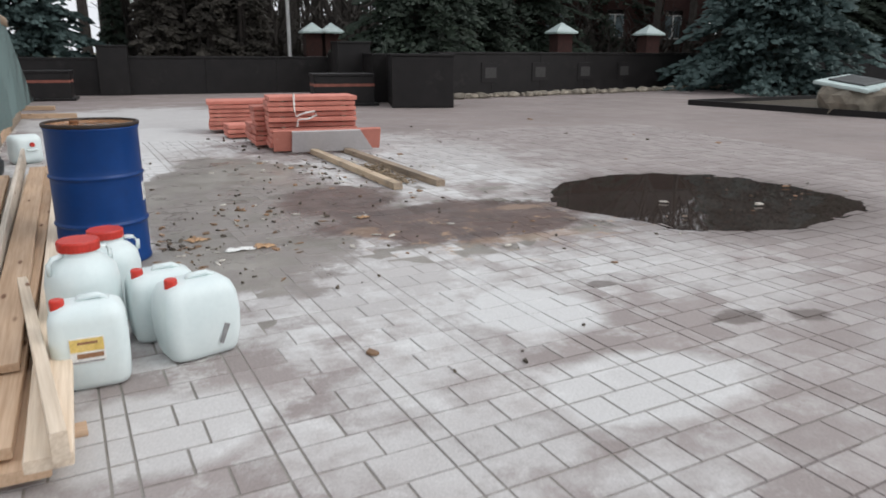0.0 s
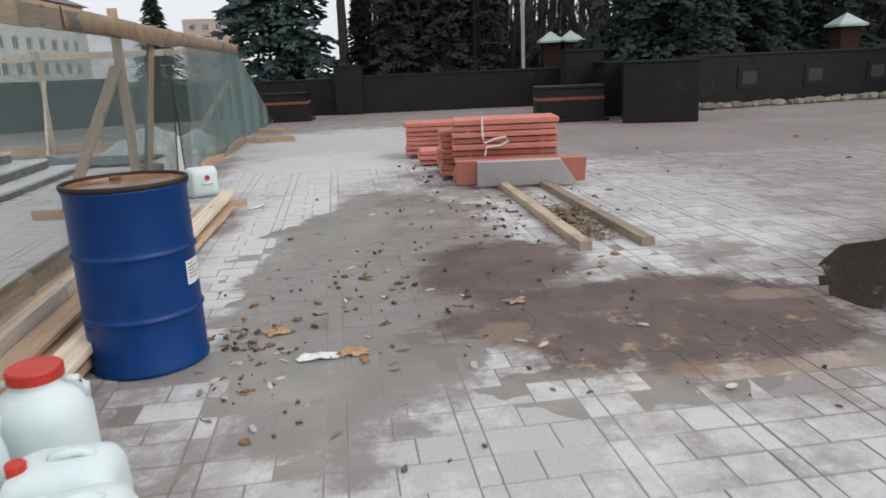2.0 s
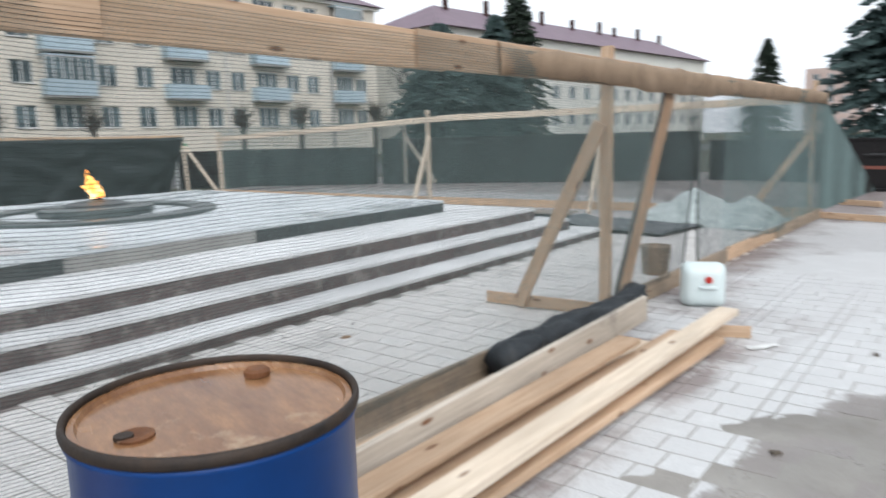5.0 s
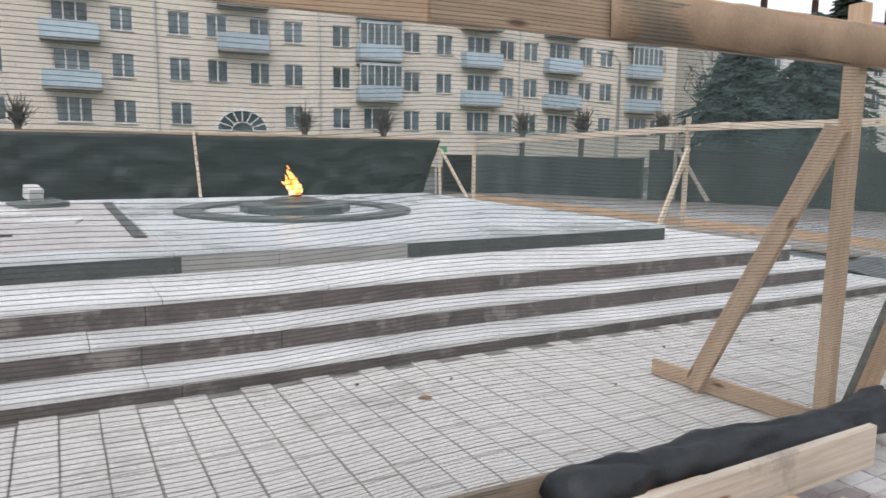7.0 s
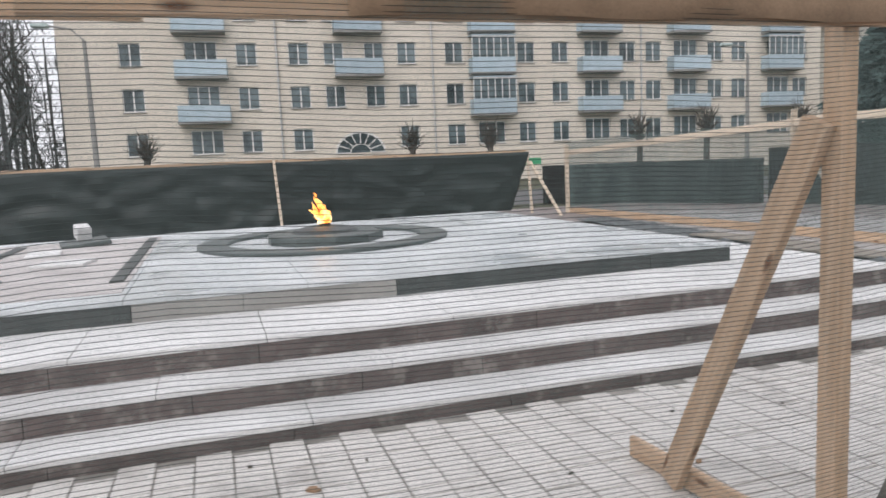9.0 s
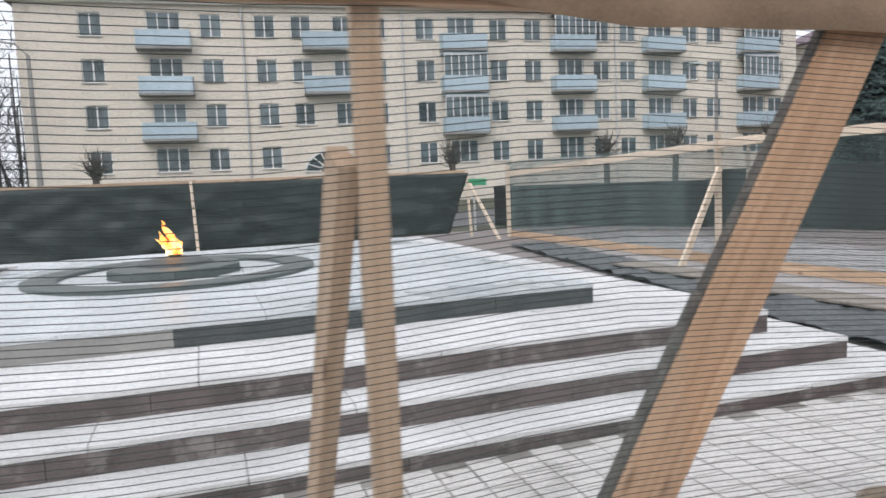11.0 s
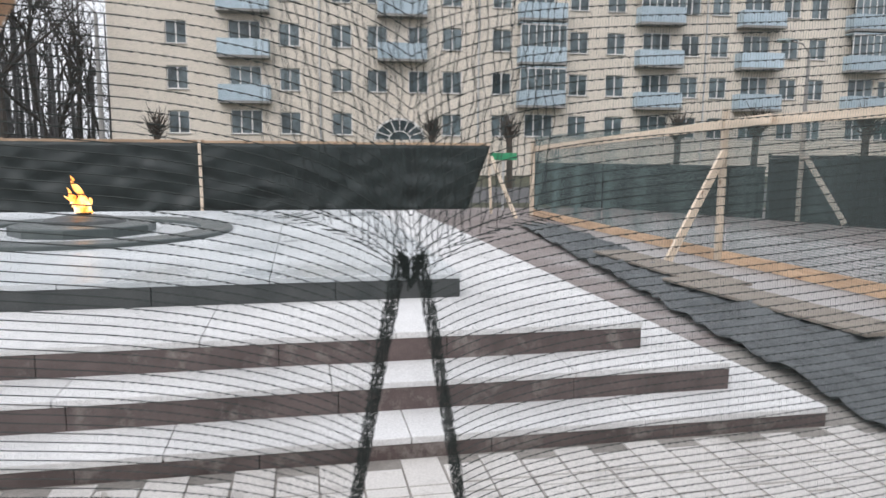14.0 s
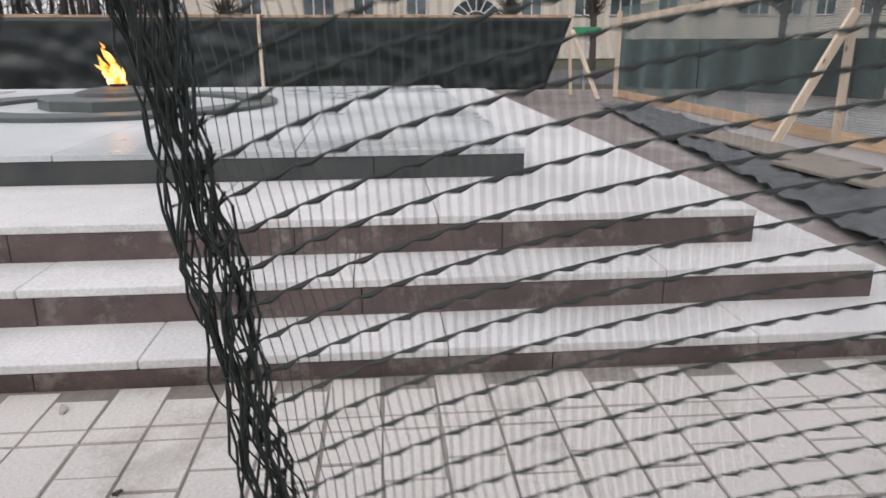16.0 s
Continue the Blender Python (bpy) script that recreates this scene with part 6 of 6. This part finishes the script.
part("board", boxed((-0.34, -0.03, 1.27), (0.34, -0.004, 1.45), 0.008), SIGN_GREEN, sg, "plain green board")


# ---- litter ----
lrng = random.Random(31)


def chip_mesh(seed, flat):
    bm = bmesh.new()
    r = random.Random(seed)
    n = 7
    pts = [(math.cos(2 * math.pi * k / n) * q, math.sin(2 * math.pi * k / n) * q * 0.75) for k, q in enumerate([r.choice((0.45, 0.7, 1.0, 1.2)) for _ in range(n)])]
    lo = [bm.verts.new((x, y, 0.0)) for x, y in pts]
    hi = [bm.verts.new((x * 0.92, y * 0.92, flat + r.uniform(0, 2.5 * flat))) for x, y in pts]
    for k in range(n):
        bm.faces.new((lo[k], lo[(k + 1) % n], hi[(k + 1) % n], hi[k]))
    bm.faces.new(hi)
    bm.faces.new(lo[::-1])
    me = bpy.data.meshes.new("chip")
    bm.to_mesh(me)
    bm.free()
    return me


CHIPS = []
for k, (mt, fl) in enumerate(((CHIP_PALE, 0.16), (CHIP_PALE, 0.1), (CHIP_DARK, 0.3), (CHIP_DARK, 0.2), (LEAF_DRY, 0.05), (LEAF_DRY, 0.12))):
    me = chip_mesh(k + 40, fl)
    me.materials.append(mt)
    CHIPS.append(me)
LITTER = (("stone_chip", "pale chip of stone on the paving"), ("stone_chip", "pale chip of stone on the paving"), ("mud_clod", "small dark clod of mud on the paving"), ("mud_clod", "small dark clod of mud on the paving"), ("dry_leaf", "curled brown fallen leaf on the paving"), ("dry_leaf", "curled brown fallen leaf on the paving"))
for cx, cy, sx, sy, n, size in ((1.3, 7.0, 0.6, 1.0, 60, 0.03), (2.3, 8.2, 1.0, 1.2, 55, 0.03), (2.3, 10.2, 0.9, 0.9, 36, 0.04), (2.0, 13.0, 0.6, 1.4, 30, 0.05), (3.3, 10.2, 0.8, 0.8, 26, 0.04), (0.95, 6.4, 0.25, 0.35, 30, 0.022), (3.3, 6.3, 1.3, 0.6, 26, 0.025), (1.5, 7.6, 0.8, 1.0, 50, 0.032), (0.75, 6.9, 0.25, 0.3, 40, 0.03), (2.5, 9.6, 0.25, 0.8, 40, 0.035), (6.5, 7.0, 1.2, 0.8, 18, 0.035), (7.0, 12.0, 3.0, 3.0, 14, 0.05), (2.2, 4.6, 0.8, 0.6, 5, 0.03), (-2.6, 11.0, 0.5, 2.0, 12, 0.03)):
    for _ in range(n):
        k = lrng.choice((0, 1, 2, 2, 2, 3, 3, 3, 4, 5))
        ob = shared(LITTER[k][0], CHIPS[k], None, at(lrng.gauss(cx, sx * 0.6), lrng.gauss(cy, sy * 0.6), 0.003, lrng.uniform(0, 360)))
        s = size * lrng.uniform(0.35, 1.25) * (0.65 if k in (2, 3) else 1.0)
        ob.scale = (s * 1.15, s * lrng.uniform(0.55, 1.1), s)
        tagged(ob, LITTER[k][1], LITTER[k][0].split("_")[1], "scattered litter")
# torn packaging by the drum
for x, y, t, w, d, mt, lb in ((1.20, 6.62, 10, 0.20, 0.07, PAPER, "torn white wrapper strip"), (1.38, 6.66, 5, 0.13, 0.09, CARDBOARD, "torn brown cardboard scrap"), (0.93, 7.0, 30, 0.13, 0.10, CARDBOARD, "crumpled brown cardboard scrap"), (-0.02, 10.75, 60, 0.22, 0.05, PAPER, "torn white wrapper strip"), (2.28, 7.3, 20, 0.10, 0.06, CARDBOARD, "torn brown cardboard scrap")):
    bm = bmesh.new()
    bmesh.ops.create_grid(bm, x_segments=10, y_segments=5, size=0.5)
    for v in bm.verts:
        n = noise.noise(Vector((v.co.x * 5 + x * 9, v.co.y * 5, y)))
        v.co = Vector((v.co.x * w * (1 + 0.35 * n), v.co.y * d * (1 + 0.6 * n), 0.006 + 0.03 * abs(noise.noise(Vector((v.co.x * 4, v.co.y * 3, x + y))))))
    ob = tagged(part("paper_scrap", bm, mt, m=at(x, y, 0, t)), lb + " lying on the wet paving", "scrap", "torn packaging")
    ob.modifiers.new("thick", "SOLIDIFY").thickness = 0.002
# bark shavings between the bearers
verts, faces = [], []
for k in range(900):
    f = lrng.random()
    x, y = 3.10 - 0.11 * (9.4 - 8.6) * f + lrng.gauss(0, 0.11), 8.75 + 1.2 * f + lrng.gauss(0, 0.12)
    s, a, z = lrng.uniform(0.012, 0.035), lrng.uniform(0, 6.28), 0.006 + abs(lrng.gauss(0, 0.018))
    c, q = math.cos(a) * s, math.sin(a) * s
    n0 = len(verts)
    verts += [(x - c, y - q, z), (x + q * 0.5, y - c * 0.5, z + 0.008), (x + c, y + q, z), (x - q * 0.5, y + c * 0.5, z + 0.002)]
    faces.append((n0, n0 + 1, n0 + 2, n0 + 3))
tagged(pydata("bark_shavings", verts, faces, SAWDUST), "loose brown bark shavings between timber bearers", "shavings", "", "stuff")

# ---- puddle, silt film ----
GRID_TURN = 6.8
GRID = pose(1.372, 5.567, 0, 0, 0, GRID_TURN)


def bowl(x, y):
    """How far the paving dips under the puddle."""
    u, v = x - 5.65, y - 7.1
    a, b = u * math.cos(0.1) - v * math.sin(0.1), u * math.sin(0.1) + v * math.cos(0.1)
    r = math.hypot(a / 1.36, b / 1.30) + 0.14 * noise.noise(Vector((x * 1.1, y * 1.1, 3))) + 0.07 * noise.noise(Vector((x * 3, y * 3, 7)))
    return 0.022 * max(0.0, min(1.0, (1.2 - r) / 0.4))


bm = bmesh.new()
ring_ = [(5.65 + 2.7 * math.cos(2 * math.pi * k / 40), 7.1 + 1.9 * math.sin(2 * math.pi * k / 40), -0.0095) for k in range(40)]
bm.faces.new([bm.verts.new(p) for p in ring_])
tagged(part("puddle", bm, WATER), "dark muddy puddle reflecting trees on sunken paving", "puddle", "", "structure")


def silt(x, y):
    n = noise.noise(Vector((x * 0.9, y * 0.9, 5))) + 0.5 * noise.noise(Vector((x * 2.6, y * 2.6, 9))) + 0.25 * noise.noise(Vector((x * 7, y * 7, 2)))
    mid = 1.38 + 0.06 * max(0, y - 8) - 0.10 * max(0, 7.5 - y)
    d = math.hypot((x - mid) / 0.92, (y - 8.5) / 2.7)
    core = max(math.exp(-(((x - 1.5) / 0.55) ** 2 + ((y - 9.9) / 0.9) ** 2)), math.exp(-(((x - 0.95) / 0.5) ** 2 + ((y - 6.2) / 0.5) ** 2)))
    cap = -0.0010 + 0.0040 * max(0.0, min(1.0, core * 1.2 + n * 0.6 - 0.1))
    mud = math.hypot((x - 2.9) / 1.25, (y - 7.3) / 1.1)
    film = max(0.0042 * ((1.0 - d) * 2.4 + n * 0.9), 0.0030 * ((1.0 - mud) * 2.0 + n * 0.6))
    return min(cap, max(-0.0052 + 0.0022 * n, film))


verts, faces = [], []
nx, ny, x0, y0, step = 150, 230, -0.05, 3.2, 0.04
for i in range(nx + 1):
    for j in range(ny + 1):
        x, y = x0 + i * step, y0 + j * step
        verts.append((x, y, silt(x, y)))
for i in range(nx):
    for j in range(ny):
        a = i * (ny + 1) + j
        q = (a, a + ny + 1, a + ny + 2, a + 1)
        if max(verts[k][2] for k in q) > -0.009 and max(bowl(verts[k][0], verts[k][1]) for k in q) < 0.0008:
            faces.append(q)
used = sorted({k for f in faces for k in f})
remap = {k: i for i, k in enumerate(used)}
tagged(pydata("silt_film", [verts[k] for k in used], [tuple(remap[k] for k in f) for f in faces], SEDIMENT, smooth=True), "thin wet film of grey-brown silt over the pavers", "silt", "", "stuff")

# ---- pavers: cross courses cut by narrow soldier columns ----
prng = random.Random(77)
COLUMN, COURSE, NARROW = 0.523, 0.182, 0.085


def paver_cells(x0, x1, y0, y1):
    """Rectangles (xa, xb, ya, yb) in the paving's own axes: a narrow stone, then a long and a short one in turn."""
    out = []
    for i in range(math.floor(x0 / COLUMN), math.ceil(x1 / COLUMN)):
        xa = i * COLUMN
        for j in range(math.floor(y0 / COURSE), math.ceil(y1 / COURSE)):
            ya = j * COURSE
            cut = NARROW + (0.258 if j % 2 == 0 else 0.170) + prng.gauss(0, 0.008)
            for a, b in ((0.0, NARROW), (NARROW, cut), (cut, COLUMN)):
                out.append((xa + a, xa + b, ya, ya + COURSE))
    return out


def in_paving(x, y):
    if x > fence_x(y) - 0.02:
        return x < 9.5 and 2.2 < y < 13.5
    p = STEPS.inverted() @ Vector((x, y, 0))
    return p.x > 1.61 and 5.5 < y < 16.2


pave_parent = tagged(bpy.data.objects["pavement"], "pinkish grey paved square of concrete pavers, dusty and wet")
mesh_for = {}
mass_v, mass_f, singles = [], [], 0
in_v, in_f = [], []
for xa, xb, ya, yb in paver_cells(-6, 9.5, -5, 12):
    c = GRID @ Vector(((xa + xb) / 2, (ya + yb) / 2, 0))
    if not in_paving(c.x, c.y):
        continue
    gap = 0.0055 if c.x < fence_x(c.y) else 0.0042
    w, d = xb - xa - gap, yb - ya - gap
    tilt, lift = prng.gauss(0, 0.0012), prng.gauss(0, 0.0010)
    if 0.95 < c.x < 2.75 and 4.35 < c.y < 8.2 and singles < 300:
        key = (round(w, 3), round(d, 3))
        if key not in mesh_for:
            me = bpy.data.meshes.new("paver")
            hw, hd, e = w / 2, d / 2, 0.0035
            me.from_pydata([(-hw, -hd, -0.03), (hw, -hd, -0.03), (hw, hd, -0.03), (-hw, hd, -0.03), (-hw, -hd, -e), (hw, -hd, -e), (hw, hd, -e), (-hw, hd, -e), (-hw + e, -hd + e, 0), (hw - e, -hd + e, 0), (hw - e, hd - e, 0), (-hw + e, hd - e, 0)], [], [(8, 9, 10, 11)] + [(k, (k + 1) % 4, 4 + (k + 1) % 4, 4 + k) for k in range(4)] + [(4 + k, 4 + (k + 1) % 4, 8 + (k + 1) % 4, 8 + k) for k in range(4)])
            me.materials.append(PAVER)
            mesh_for[key] = me
        shared("paver", mesh_for[key], pave_parent, Matrix.Translation((c.x, c.y, lift)) @ pose(0, 0, 0, 40 * tilt, 30 * tilt, GRID_TURN))
        singles += 1
        continue
    inner = c.x < fence_x(c.y)
    if inner:
        c = c + Vector((prng.gauss(0, 0.0012), prng.gauss(0, 0.0012), 0))
    put_v, put_f = (in_v, in_f) if inner else (mass_v, mass_f)
    n0, e = len(put_v), 0.0035
    hw, hd = w / 2, d / 2
    m = Matrix.Translation((c.x, c.y, lift)) @ pose(0, 0, 0, 40 * tilt, 30 * tilt, GRID_TURN)
    for p in ((-hw, -hd, -0.02), (hw, -hd, -0.02), (hw, hd, -0.02), (-hw, hd, -0.02), (-hw + e, -hd + e, 0), (hw - e, -hd + e, 0), (hw - e, hd - e, 0), (-hw + e, hd - e, 0)):
        q = m @ Vector(p)
        q.z -= bowl(q.x, q.y)
        put_v.append(q)
    put_f += [(n0 + 4, n0 + 5, n0 + 6, n0 + 7)] + [(n0 + k, n0 + (k + 1) % 4, n0 + 4 + (k + 1) % 4, n0 + 4 + k) for k in range(4)]
tagged(pydata("pavers", mass_v, mass_f, PAVER_MASS, pave_parent), "concrete pavers in mixed lengths", "", "", "stuff")
tagged(pydata("pavers", in_v, in_f, PAVER_DUSTY, pave_parent), "dusty pale concrete pavers inside the fence", "", "", "stuff")
verts, faces = [], []
for k in range(37):
    y = 7.2 + 0.25 * k
    verts += [(fence_x(y) - 3.6, y, -0.0065), (fence_x(y) - 0.03, y, -0.0065)]
    if k:
        faces.append((2 * k - 2, 2 * k - 1, 2 * k + 1, 2 * k))
tagged(pydata("joint_sand", verts, faces, JOINT_SAND), "grey sand filling the joints between pavers", "sand", "", "stuff")
